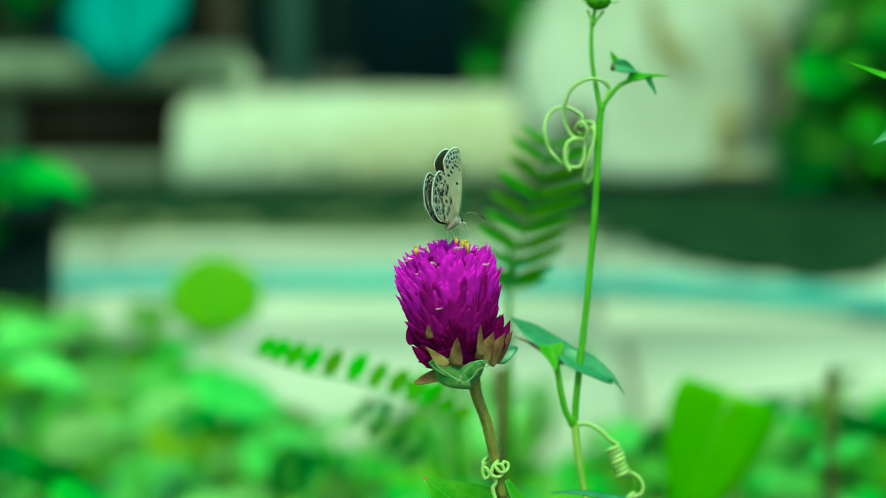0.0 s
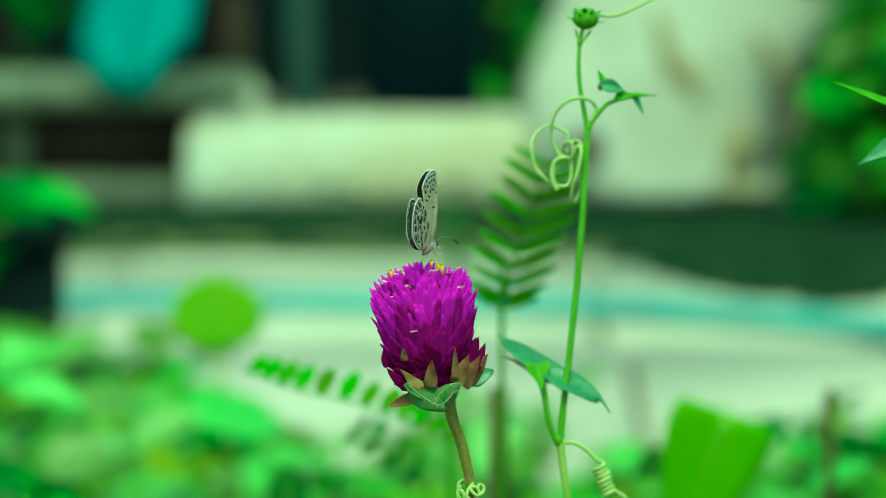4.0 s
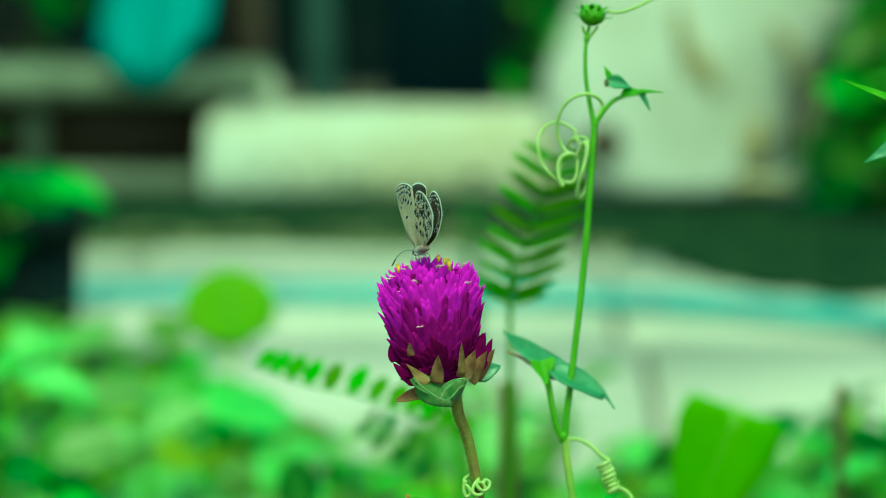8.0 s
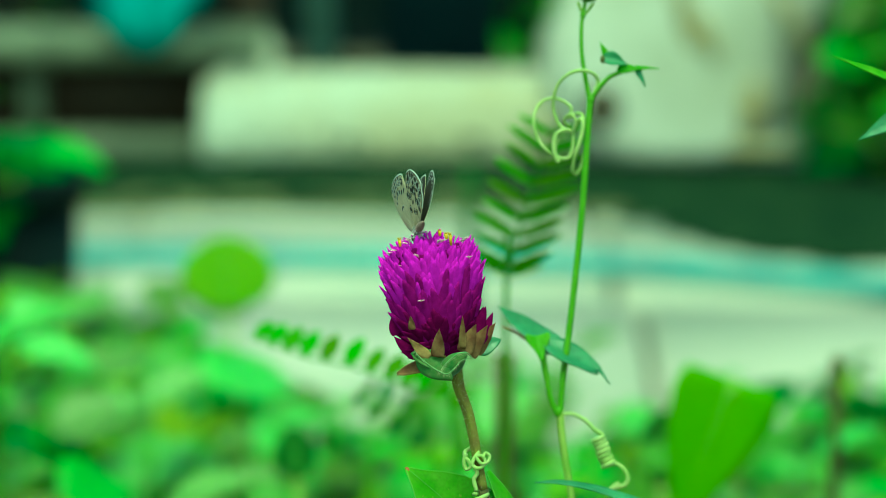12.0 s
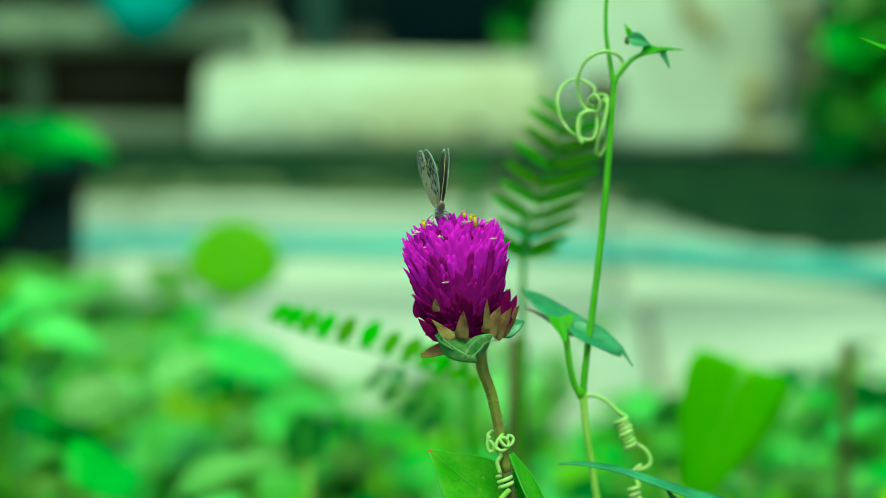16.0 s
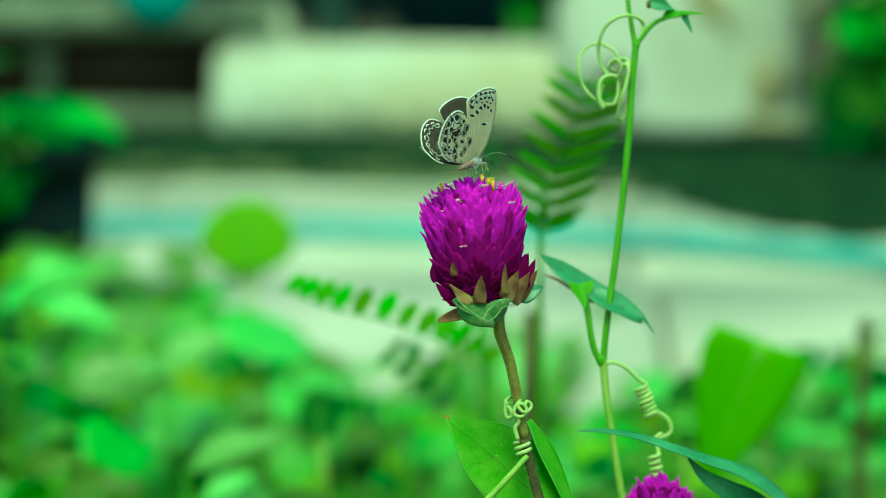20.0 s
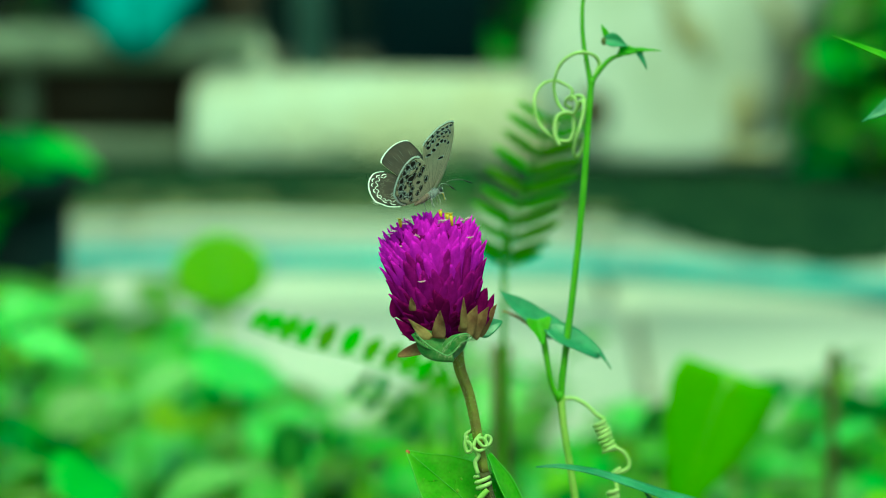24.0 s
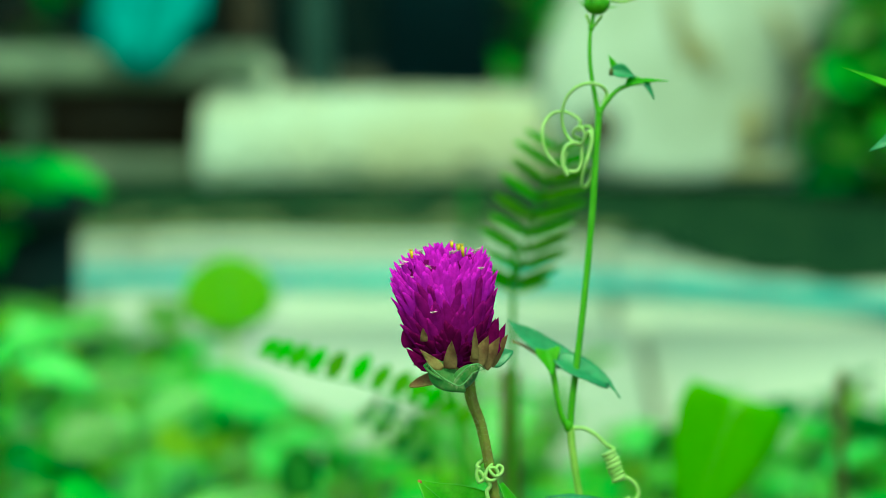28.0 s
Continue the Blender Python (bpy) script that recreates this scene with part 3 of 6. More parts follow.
def sky_line(u):
    """How steeply one looks down on the tops of the bed, across its width (u: sideways over distance)."""
    return float(np.interp(u, [-0.30, -0.176, -0.130, -0.110, -0.085, -0.06, -0.02, 0.015, 0.03, 0.05, 0.075, 0.10, 0.14, 0.176, 0.30],
                           [0.168, 0.172, 0.178, 0.200, 0.215, 0.208, 0.206, 0.201, 0.199, 0.204, 0.214, 0.224, 0.216, 0.212, 0.205]))


def bed():
    """The bed of low plants between the flower and the paving."""
    rng = random.Random(17)
    rows = (
        # distance, number across, lowering of the row, leaf size
        (0.80, 8, 0.054, 0.024),
        (0.94, 9, 0.030, 0.034),
        (1.10, 10, 0.020, 0.039),
        (1.30, 11, 0.012, 0.043),
        (1.52, 11, 0.008, 0.047),
        (1.76, 11, 0.004, 0.047),
    )
    for d, n, lower, size in rows:
        half = d * 0.1763 * 1.3
        for i in range(n):
            x = -half + 2 * half * (i + 0.5) / n + rng.uniform(-0.02, 0.02)
            deep = d + rng.uniform(-0.06, 0.06)
            high = 0.503 - deep * sky_line(x / deep) - lower * rng.uniform(0.3, 1.6)
            if high < 0.05 or (d < 0.9 and 0.06 < x / deep < 0.17):
                continue
            pick = rng.random()
            kinds = GLOSSY if x / deep < -0.06 and pick > 0.2 else DARK if pick < 0.13 else BRIGHT if pick < 0.72 else BROAD
            fine = 0.68 if -0.07 < x / deep < 0.085 else 1.0
            garden_plant((x, deep - 0.46), high, 0.075, 36, kinds, size * fine, rng)
    garden_plant((-0.350, 1.27), 0.375, 0.045, 40, DARK + BROAD, 0.040, rng)
    # the bed runs on to both sides
    for x, y in ((-0.62, 0.62), (-0.60, 0.98), (-0.88, 0.80), (0.62, 0.66), (0.64, 1.02), (0.90, 0.84), (-0.34, 0.30), (0.36, 0.34), (-1.15, 0.62), (-1.12, 1.05), (1.14, 0.66), (1.18, 1.08)):
        garden_plant((x, y), rng.uniform(0.20, 0.27), 0.14, 60, rng.choice((BRIGHT, BROAD)), 0.045, rng)


bed()


def pot_plant():
    a = V((-0.3420, 1.3629, 0.1823))
    p = thing("flower_pot", (a.x, a.y, 0), "round black plastic flower pot at the edge of the bed", "pot")
    top = a.z + 0.068

    def turned(prof):
        bm = bmesh.new()
        rings = [[bm.verts.new((r * math.cos(2 * math.pi * q / 36), r * math.sin(2 * math.pi * q / 36), z)) for q in range(36)] for r, z in prof]
        for s, t in zip(rings, rings[1:]):
            for q in range(36):
                bm.faces.new((s[q], s[(q + 1) % 36], t[(q + 1) % 36], t[q]))
        bm.faces.new(rings[0][::-1])
        bm.faces.new(rings[-1])
        return bm

    part("pot_wall", turned([(0.058, 0.012), (0.062, 0.02), (0.076, top)]), M["pot"], p)
    part("rim", turned([(0.077, top), (0.083, top + 0.002), (0.083, top + 0.022), (0.077, top + 0.024), (0.074, top + 0.010)]), M["pot"], p, "thick rolled rim")
    part("saucer", turned([(0.066, 0.0), (0.082, 0.003), (0.085, 0.014), (0.081, 0.014), (0.078, 0.011)]), M["pot"], p, "shallow black saucer")
    part("potting_soil", turned([(0.070, top + 0.005), (0.0735, top + 0.013), (0.04, top + 0.018)]), M["soil"], p, "dark potting soil")
    rng = random.Random(5)
    g = thing("potted_plant", (a.x, a.y, a.z + 0.075), "leafy green plant growing in the black pot", "plant")
    for i in range(110):
        b = rng.uniform(0, 6.28)
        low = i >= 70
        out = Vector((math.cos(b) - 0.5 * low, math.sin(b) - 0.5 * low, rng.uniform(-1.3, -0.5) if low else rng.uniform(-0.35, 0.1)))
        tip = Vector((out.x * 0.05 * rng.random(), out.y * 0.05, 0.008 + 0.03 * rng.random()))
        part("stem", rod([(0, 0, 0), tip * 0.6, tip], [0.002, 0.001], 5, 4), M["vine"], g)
        # leaves that hang low take the darkest leaf colours
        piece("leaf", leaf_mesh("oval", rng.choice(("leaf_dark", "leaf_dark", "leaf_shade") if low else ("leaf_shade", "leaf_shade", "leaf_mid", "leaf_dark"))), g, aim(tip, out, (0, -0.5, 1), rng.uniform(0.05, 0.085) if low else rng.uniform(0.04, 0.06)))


pot_plant()


def back_shrubs():
    """Dark foliage in the gaps behind the kerb and beside the plinth."""
    rng = random.Random(21)
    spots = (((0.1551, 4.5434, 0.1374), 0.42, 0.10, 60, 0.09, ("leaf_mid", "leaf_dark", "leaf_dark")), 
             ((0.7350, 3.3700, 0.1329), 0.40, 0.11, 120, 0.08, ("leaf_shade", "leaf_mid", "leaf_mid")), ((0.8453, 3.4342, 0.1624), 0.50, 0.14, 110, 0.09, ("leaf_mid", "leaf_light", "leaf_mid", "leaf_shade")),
             # added low shrub: near-black leaves stand in for shade by the plinth's foot
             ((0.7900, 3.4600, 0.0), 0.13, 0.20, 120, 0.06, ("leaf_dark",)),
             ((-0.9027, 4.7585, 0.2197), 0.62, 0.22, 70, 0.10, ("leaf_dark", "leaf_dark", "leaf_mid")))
    for at, high, spread, n, size, ms in spots:
        p = thing("shrub", (at[0], at[1], 0), "dark green leafy shrub in the shade", "shrub", "shrubs behind the kerb")
        for s in range(6):
            b = s * 1.05
            tip = Vector((math.cos(b) * spread * 0.6, math.sin(b) * spread * 0.6, high * rng.uniform(0.7, 1)))
            part("stem", rod([(0.02 * math.cos(b), 0.02 * math.sin(b), 0), tip * 0.5, tip], [0.006, 0.002], 6, 5), M["wood_brown"], p)
        for _ in range(n):
            b = rng.uniform(0, 6.28)
            r = spread * math.sqrt(rng.random())
            at2 = Vector((r * math.cos(b), r * math.sin(b), high * rng.uniform(0.12, 1.05)))
            out = Vector((math.cos(b), math.sin(b), rng.uniform(-0.5, 0.5)))
            piece("leaf", leaf_mesh(rng.choice(("oval", "heart")), rng.choice(ms)), p, aim(at2, out, (rng.uniform(-.5, .5), -0.8, 0.8), size * rng.uniform(0.7, 1.2)))


back_shrubs()


def single_leaf_plant(name, base, tip, width, m, label, face, form=None):
    """One large leaf on its own stalk."""
    b, t = V(base), V(tip)
    root = Vector((b.x + 0.01, b.y + 0.01, 0))
    p = thing(name, root, label, "leaf plant", "plants of the bed")
    part("stalk", rod([(0, 0, 0), (b - root) * 0.5 + Vector((0.004, 0, 0.01)), b - root], [0.0018, 0.0011], 8), M["vine_pale"], p)
    length = (t - b).length
    bm = leaf_bm(length, width, form or (0.25, .78, .96, 1, .98, .88, .66, .2), 0.02, 0.04, 0.0, 0.0004, 12, 8)
    ob = part("blade", bm, M[m], p)
    ob.matrix_basis = aim(b - root, t - b, face)
    bm = tube(bmesh.new(), [Vector((0, y * length, -0.04 * length * y * y + 0.0003)) for y in np.linspace(0, 0.92, 8)], [0.0006, 0.0002], 5)
    ob = part("midrib", bm, M["rib"], p)
    ob.matrix_basis = aim(b - root, t - b, face)
    return p


# the bright round leaf, and the broad leaf on the other side of the flower
single_leaf_plant("round_leaf", (-0.1005, 0.7213, 0.2868), (-0.1025, 0.7267, 0.3220), 0.045, "leaf_light", "single round yellow-green leaf on a thin stalk", (0.1, -1, 0.05))
single_leaf_plant("broad_leaf", (0.1018, 0.3832, 0.3253), (0.0845, 0.3759, 0.2782), 0.0374, "leaf_broad", "large bright green heart-shaped leaf on a stalk", (0.1, -1, 0.3), (0.88, 1, .96, .88, .77, .64, .49, .32, 0.1))
single_leaf_plant("round_leaf", (-0.0529, 0.4655, 0.2687), (-0.0545, 0.4685, 0.2883), 0.016, "leaf_shade", "single dark green round leaf low in the bed", (0.1, -1, 0.2))
single_leaf_plant("round_leaf", (0.0874, 0.4944, 0.2589), (0.0895, 0.4989, 0.2883), 0.020, "leaf_shade", "dark green leaf in the shade of the broad leaf", (0.1, -1, 0.2))


def feather_leaf(name, line, reach, count, m, label, face, form="leaflet", lean=0.42, skip_low=0, stalk=0.0008, root=None, other=None, longer=1.0):
    """A feather-like leaf: a rib with pairs of narrow leaflets."""
    line = [V(q) for q in line]
    foot = Vector((line[0].x, line[0].y + 0.02, 0)) if root is None else V(root)
    p = thing(name, foot, label, "fern", "feather leaves")
    path = glide([q - foot for q in [foot.lerp(line[0], 0.02), foot.lerp(line[0], 0.6)] + line], 8)
    part("rib", tube(bmesh.new(), path, [stalk * 1.9, stalk, stalk * 0.5], 7), M["fern"], p)
    sub = glide([q - foot for q in line], 10)
    me = leaf_mesh(form, m)
    for i in range(count):
        f = (i + 0.3) / count
        k = int(f * (len(sub) - 1))
        c = sub[k]
        d = (sub[min(k + 1, len(sub) - 1)] - sub[max(k - 1, 0)]).normalized()
        side = d.cross(V(face)).normalized()
        r = reach * np.interp(f, [0, 0.25, 0.6, 0.9, 1.0], [0.75, 1.0, 1.0, 0.85, 0.6])
        for sgn in (1, -1):
            if skip_low and sgn == skip_low:
                continue
            piece("leaflet", me, p, aim(c, side * sgn + d * (lean if sgn < 0 or other is None else other), V(face) + side * sgn * 0.25, r * random.uniform(0.92, 1.08) * (longer if sgn > 0 else 1.0)))
    return p


random.seed(3)
feather_leaf("fern_leaf", [(0.0195, 0.1965, 0.3920), (0.0204, 0.1950, 0.3955), (0.0218, 0.1925, 0.4019), (0.0233, 0.1900, 0.4083), (0.0252, 0.1875, 0.4154), (0.0275, 0.1850, 0.4227), (0.0295, 0.1825, 0.4289), (0.0312, 0.1805, 0.4345)], 0.0124, 10, "fern", "dark green feather-shaped leaf with paired leaflets", (0.15, -1, 0.25), "narrow", 0.36, other=0.66, stalk=0.0005, longer=1.12)
feather_leaf("feather_sprig", [(0.0051, 0.19, 0.3575), (-0.0032, 0.19, 0.3625), (-0.0114, 0.19, 0.3658), (-0.0219, 0.19, 0.3692), (-0.0338, 0.19, 0.3718), (-0.0427, 0.19, 0.3748), (-0.0494, 0.19, 0.3776)], 0.0086, 12, "fern", "drooping sprig of small oval paired leaflets", (0.1, -0.9, 0.4), "egg", -0.9, -1, 0.0004, root=(0.03, 0.21, 0), other=-0.35)
feather_leaf("feather_sprig", [(-0.0014, 0.3216, 0.3194), (-0.0103, 0.3225, 0.3257), (-0.0193, 0.3234, 0.3311), (-0.0258, 0.3337, 0.3326)], 0.0075, 4, "leaf_shade", "dark sprig of paired leaflets low in the bed", (0.1, -1, 0.3), "egg", 0.3, root=(0.03, 0.25, 0))


def dark_stalks():
    for top, r, label in (((0.0222, 0.3256, 0.3455), 0.0040, "thick dark green stalk behind the flower"), ((0.1484, 0.4523, 0.3142), 0.0025, "upright stalk with a dry brown tip"), ((0.0239, 1.7247, 0.2318), 0.006, "blurred green shoot on the paving edge")):
        t = V(top)
        p = thing("stalk", (t.x + 0.004, t.y, 0), label, "stalk")
        part("stem", rod([(0, 0, 0), (-0.003, 0, t.z * 0.5), (-0.004, 0, t.z)], [r * 1.1, r * 0.8], 8), M["leaf_shade" if "shoot" in label else "stem_dark"], p)
        if "brown" in label:
            bm = blob(bmesh.new(), (-0.004, 0, t.z), (r * 1.1, r * 1.1, 0.006))
            part("dry_tip", bm, M["brown_tip"], p, "dry brown tip")


dark_stalks()


# ---- the globe amaranth with its stem ----
ROOT = Vector((0.040, -0.040, 0.0))
HEAD_LOW, HEAD_TOP = V((0.00233, -0.00146, 0.40943)), V((-0.00070, 0.00226, 0.43346))


def rel(p):
    return V(p) - ROOT


def head_radius(h):
    """Radius of the flower head in metres at the height h (0 to 1)."""
    return 0.001 * float(np.interp(h, [0, 0.05, 0.15, 0.28, 0.42, 0.55, 0.66, 0.75, 0.83, 0.90, 0.96, 1.0], [3.0, 5.6, 7.4, 8.4, 8.7, 9.2, 9.8, 9.7, 9.0, 7.6, 5.4, 1.8]))


def bract_mesh(length=0.0072, width=0.0027, m="bract", name="bract"):
    return shared(name, leaf_bm(length, width, (.45, .64, .82, .95, 1, .99, .91, .74, .47, 0.10), -0.26, -0.07, 0.02, 0.0001, 9, 4, keel=-0.08), M[m])


def flower_head(parent, low, top, n, seed, scale=1.0, wide=1.0):
    rng = random.Random(seed)
    axis = (top - low)
    high = axis.length
    up = axis.normalized()
    ex = up.orthogonal().normalized()
    ey = up.cross(ex)
    bm = bmesh.new()
    rings = []
    for h in np.linspace(0.0, 0.88, 14):
        r = head_radius(h) * (0.80 - 0.25 * max(0, h - 0.6)) * scale * wide
        rings.append([bm.verts.new(low + up * high * h + (ex * math.cos(a) + ey * math.sin(a)) * r) for a in (2 * math.pi * q / 20 for q in range(20))])
    for s, t in zip(rings, rings[1:]):
        for q in range(20):
            bm.faces.new((s[q], s[(q + 1) % 20], t[(q + 1) % 20], t[q]))
    bm.faces.new(rings[0][::-1])
    bm.faces.new(rings[-1])
    # the core's dark purple deepens the shaded gaps between bracts
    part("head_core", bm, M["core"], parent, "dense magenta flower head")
    sizes = ((0.0088, 0.0026), (0.0084, 0.0023), (0.0080, 0.0029), (0.0086, 0.0021))
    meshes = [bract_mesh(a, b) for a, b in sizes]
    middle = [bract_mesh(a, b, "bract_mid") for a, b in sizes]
    low_set = [bract_mesh(a, b, "bract_shaded") for a, b in sizes]
    made, far = 0, bmesh.new()
    # heights spread evenly over the surface
    hs = np.linspace(0.05, 1.0, 400)
    arc = np.hypot(np.gradient([head_radius(h) for h in hs]), np.gradient(hs) * 0.0247)
    area = np.cumsum([(head_radius(h) + 0.0008) * q * (1.0 if h < 0.76 else 1.9) for h, q in zip(hs, arc)])
    area = area / area[-1]
    for i in range(n):
        h = float(np.interp((i + 0.5) / n, area, hs))
        a = i * 2.39996 + rng.uniform(-0.35, 0.35)
        h = min(1.0, max(0.05, h + rng.uniform(-0.03, 0.03)))
        e = 0.02
        r = head_radius(h) * scale * wide
        slope = (head_radius(min(1, h + e)) - head_radius(max(0, h - e))) * scale / (min(1, h + e) - max(0, h - e)) / high
        out = ex * math.cos(a) + ey * math.sin(a)
        tan = (up + out * max(-2.2, min(0.9, slope))).normalized()
        nor = (out - up * max(-2.2, min(0.9, slope))).normalized()
        steep = max(0.0, (h - 0.78) / 0.22)
        d = (tan * (1 - 0.75 * steep) + up * 0.9 * steep + nor * (0.04 + 0.12 * rng.random()) + out * 0.15 * steep).normalized()
        ln = 0.0086 * scale
        tip = low + up * high * h + out * r + d * rng.uniform(-0.0011, 0.0002) * scale + nor * rng.uniform(-0.0008, 0.0005) * scale + up.cross(out) * rng.uniform(-0.0006, 0.0006) * scale
        hb = max(0.0, h - ln * (0.92 - 0.75 * steep * 0.3) / high)
        rb = min(r, head_radius(hb) * scale * wide) - 0.0014 * scale
        base = low + up * high * hb + out * max(0.0004, rb)
        d = (tip - base).normalized()
        base = tip - d * ln
        twist = ex * rng.uniform(-0.35, 0.35) + ey * rng.uniform(-0.35, 0.35)
        # lower bracts take darker copies, painting the shade below the crown
        tone_height = h + rng.uniform(-0.07, 0.07)
        me = (meshes if tone_height > 0.70 else middle if tone_height > 0.45 else low_set)[rng.randrange(4)]
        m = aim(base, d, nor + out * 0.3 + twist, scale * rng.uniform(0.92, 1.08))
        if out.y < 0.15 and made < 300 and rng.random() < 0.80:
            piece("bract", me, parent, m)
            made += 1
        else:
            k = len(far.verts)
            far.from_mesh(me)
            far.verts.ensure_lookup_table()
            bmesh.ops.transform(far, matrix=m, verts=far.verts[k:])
            tint = 0 if tone_height > 0.70 else 1 if tone_height > 0.45 else 2
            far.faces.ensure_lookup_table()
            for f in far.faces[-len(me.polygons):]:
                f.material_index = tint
    tagged(part("bract_cluster", far, [M["bract"], M["bract_mid"], M["bract_shaded"]], parent, "further magenta bracts packed round the head"), kind="stuff")
    return up, ex, ey, high


def amaranth():
    p = thing("globe_amaranth", ROOT, "magenta globe amaranth flower on a hairy brown-green stem", "flower")
    low, top = rel(HEAD_LOW), rel(HEAD_TOP)
    up, ex, ey, high = flower_head(p, low, top, 540, 4, 1.0, 0.985)
    rng = random.Random(8)
    # stem
    low_bit = rel((0.01716, -0.00894, 0.36111))
    line = [(0, 0, -0.005), low_bit * 0.25, low_bit * 0.5, low_bit * 0.75, low_bit, rel((0.01451, -0.00782, 0.36833)), rel((0.01280, -0.00686, 0.37453)), rel((0.01067, -0.00566, 0.38227)), rel((0.00895, -0.00424, 0.39147)), rel((0.00735, -0.00302, 0.39932)), rel((0.00554, -0.00222, 0.40448)), rel((0.00479, -0.00155, 0.40882)), rel((0.00391, -0.00146, 0.40942))]
    path = glide(line, 8)
    thick = [np.interp(i / (len(path) - 1), np.linspace(0, 1, 10), [0.0013, 0.0012, 0.0011, 0.0010, 0.0009, 0.00088, 0.0009, 0.00098, 0.0011, 0.0018]) for i in range(len(path))]
    cut = max(i for i, q in enumerate(path) if q.z < 0.386)
    for a, b, m, title in ((0, cut + 1, "stem_dark", "dark brown lower stem"), (cut, len(path), "stem", "hairy brown-green upper stem")):
        bm = tube(bmesh.new(), path[a:b], thick[a:b], 20)
        for i, v in enumerate(bm.verts):
            c = path[a + i // 20]
            v.co = c + (v.co - c) * (1 + 0.10 * math.cos(5 * 2 * math.pi * (i % 20) / 20)) + Vector([noise.noise(v.co * 900 + Vector((k, 0, 0))) for k in range(3)]) * 0.00008
        part("stem", bm, M[m], p, title)
    # stem ribs run along it, with short hairs
    bm = bmesh.new()
    n = len(path)
    for i in range(700):
        k = rng.randrange(int(n * 0.42), n - 2)
        c = path[k].lerp(path[k + 1], rng.random())
        d = (path[k + 1] - path[k]).normalized()
        s = d.orthogonal().normalized()
        s.rotate(Matrix.Rotation(rng.uniform(0, 6.28), 3, d))
        r = 0.0009
        q = c + s * r
        tube(bm, [q, q + s * 0.00045 + d * 0.0001, q + s * rng.uniform(0.0004, 0.0008) + d * rng.uniform(-0.0005, 0.0003)], [0.000024, 0.000010], 3)
    tagged(part("stem_hairs", bm, M["hair"], p, "fine pale hairs"), kind="stuff")
    # calyx: a swollen receptacle
    bm = bmesh.new()
    blob(bm, low + up * 0.0004 + ex * 0, (0.0042, 0.0042, 0.0035), 8, 16)
    part("receptacle", bm, M["stem"], p)
    bm = bmesh.new()
    for i in range(160):
        a = rng.uniform(0, 6.28)
        o = ex * math.cos(a) + ey * math.sin(a)
        q = low + o * rng.uniform(0.0012, 0.0038) - up * rng.uniform(0.0008, 0.0028)
        tube(bm, [q, q + (o * 0.5 - up) * 0.0008], [0.00002, 0.00001], 3)
    tagged(part("calyx_hairs", bm, M["hair"], p, "fine pale hairs"), kind="stuff")
    # green leafy bracts that clasp the head

    def bract_leaf(name, b, t, width, face, m, label, shape=(0.7, .9, 1, .95, .8, .55, .25, 0), cup=0.1, droop=0.15, wave=0.03, keel=0.0):
        b, t = rel(b), rel(t)
        ob = part(name, leaf_bm((t - b).length, width, shape, cup, droop, wave, 0.0002, 12, 8, keel), M[m], p, label)
        ob.matrix_basis = aim(b, t - b, face)
        return ob

    bract_leaf("bract_leaf", (-0.00222, -0.00810, 0.41227), (0.00422, -0.01082, 0.40780), 0.0050, (-0.25, -1, 0.55), "calyx", "green leafy bract below the head", (0.35, .8, 1, 1, .9, .7, .4, .1), -0.15, -0.05)
    bract_leaf("bract_leaf", (0.00269, -0.00977, 0.40802), (0.00748, -0.00921, 0.41166), 0.0044, (0.1, -1, -0.5), "calyx", "green leafy bract below the head", (0.35, .8, 1, 1, .9, .7, .45, .2), -0.3, 0.25)
    bract_leaf("bract_leaf", (-0.00273, -0.00704, 0.41259), (0.00208, -0.01007, 0.40935), 0.0032, (-0.6, -0.6, 1), "calyx", "green leafy bract below the head", cup=0.2)
    bract_leaf("bract_leaf", (0.00093, -0.00353, 0.40911), (-0.00610, -0.00281, 0.40722), 0.0032, (0, -0.7, 0.8), "dry", "withered grey-brown bract", (0.4, .75, 1, .95, .8, .65, .5, .2), 0.25, 0.0)
    bract_leaf("bract_leaf", (0.00825, 0.00280, 0.41080), (0.01340, 0.00407, 0.41246), 0.0040, (0, -1, 0.4), "leaf_teal", "blue-green bract behind the head", (0.5, .8, 1, .95, .8, .6, .4, .1), 0.1, 0.05)
    # pale rolled rims of the bracts, edged with hairs
    for pts in (((-0.00284, -0.00843, 0.41276), (-0.00142, -0.00985, 0.41144), (0.00083, -0.01089, 0.40995), (0.00308, -0.01144, 0.40899), (0.00453, -0.01129, 0.41000), (0.00579, -0.01048, 0.41129), (0.00769, -0.00921, 0.41165)), ((0.00206, -0.01076, 0.40949), (0.00331, -0.01080, 0.41117), (0.00518, -0.01029, 0.41252), (0.00686, -0.00947, 0.41256), (0.00790, -0.00875, 0.41135))):
        line = glide([rel(q) for q in pts], 7)
        part("bract_rim", tube(bmesh.new(), line, [0.00008, 0.00015, 0.00015, 0.00008], 7), M["rim"], p, "pale rolled rim of a bract")
        bm = bmesh.new()
        for i in range(90):
            c = line[rng.randrange(len(line))] + Vector((rng.uniform(-1, 1), 0, rng.uniform(-1, 1))) * 0.0002
            tube(bm, [c, c + Vector((rng.uniform(-0.5, 0.5), -0.5, rng.uniform(-1.0, -0.2))) * 0.0008], [0.000022, 0.00001], 3)
        tagged(part("bract_hairs", bm, M["hair"], p, "fine pale hairs"), kind="stuff")
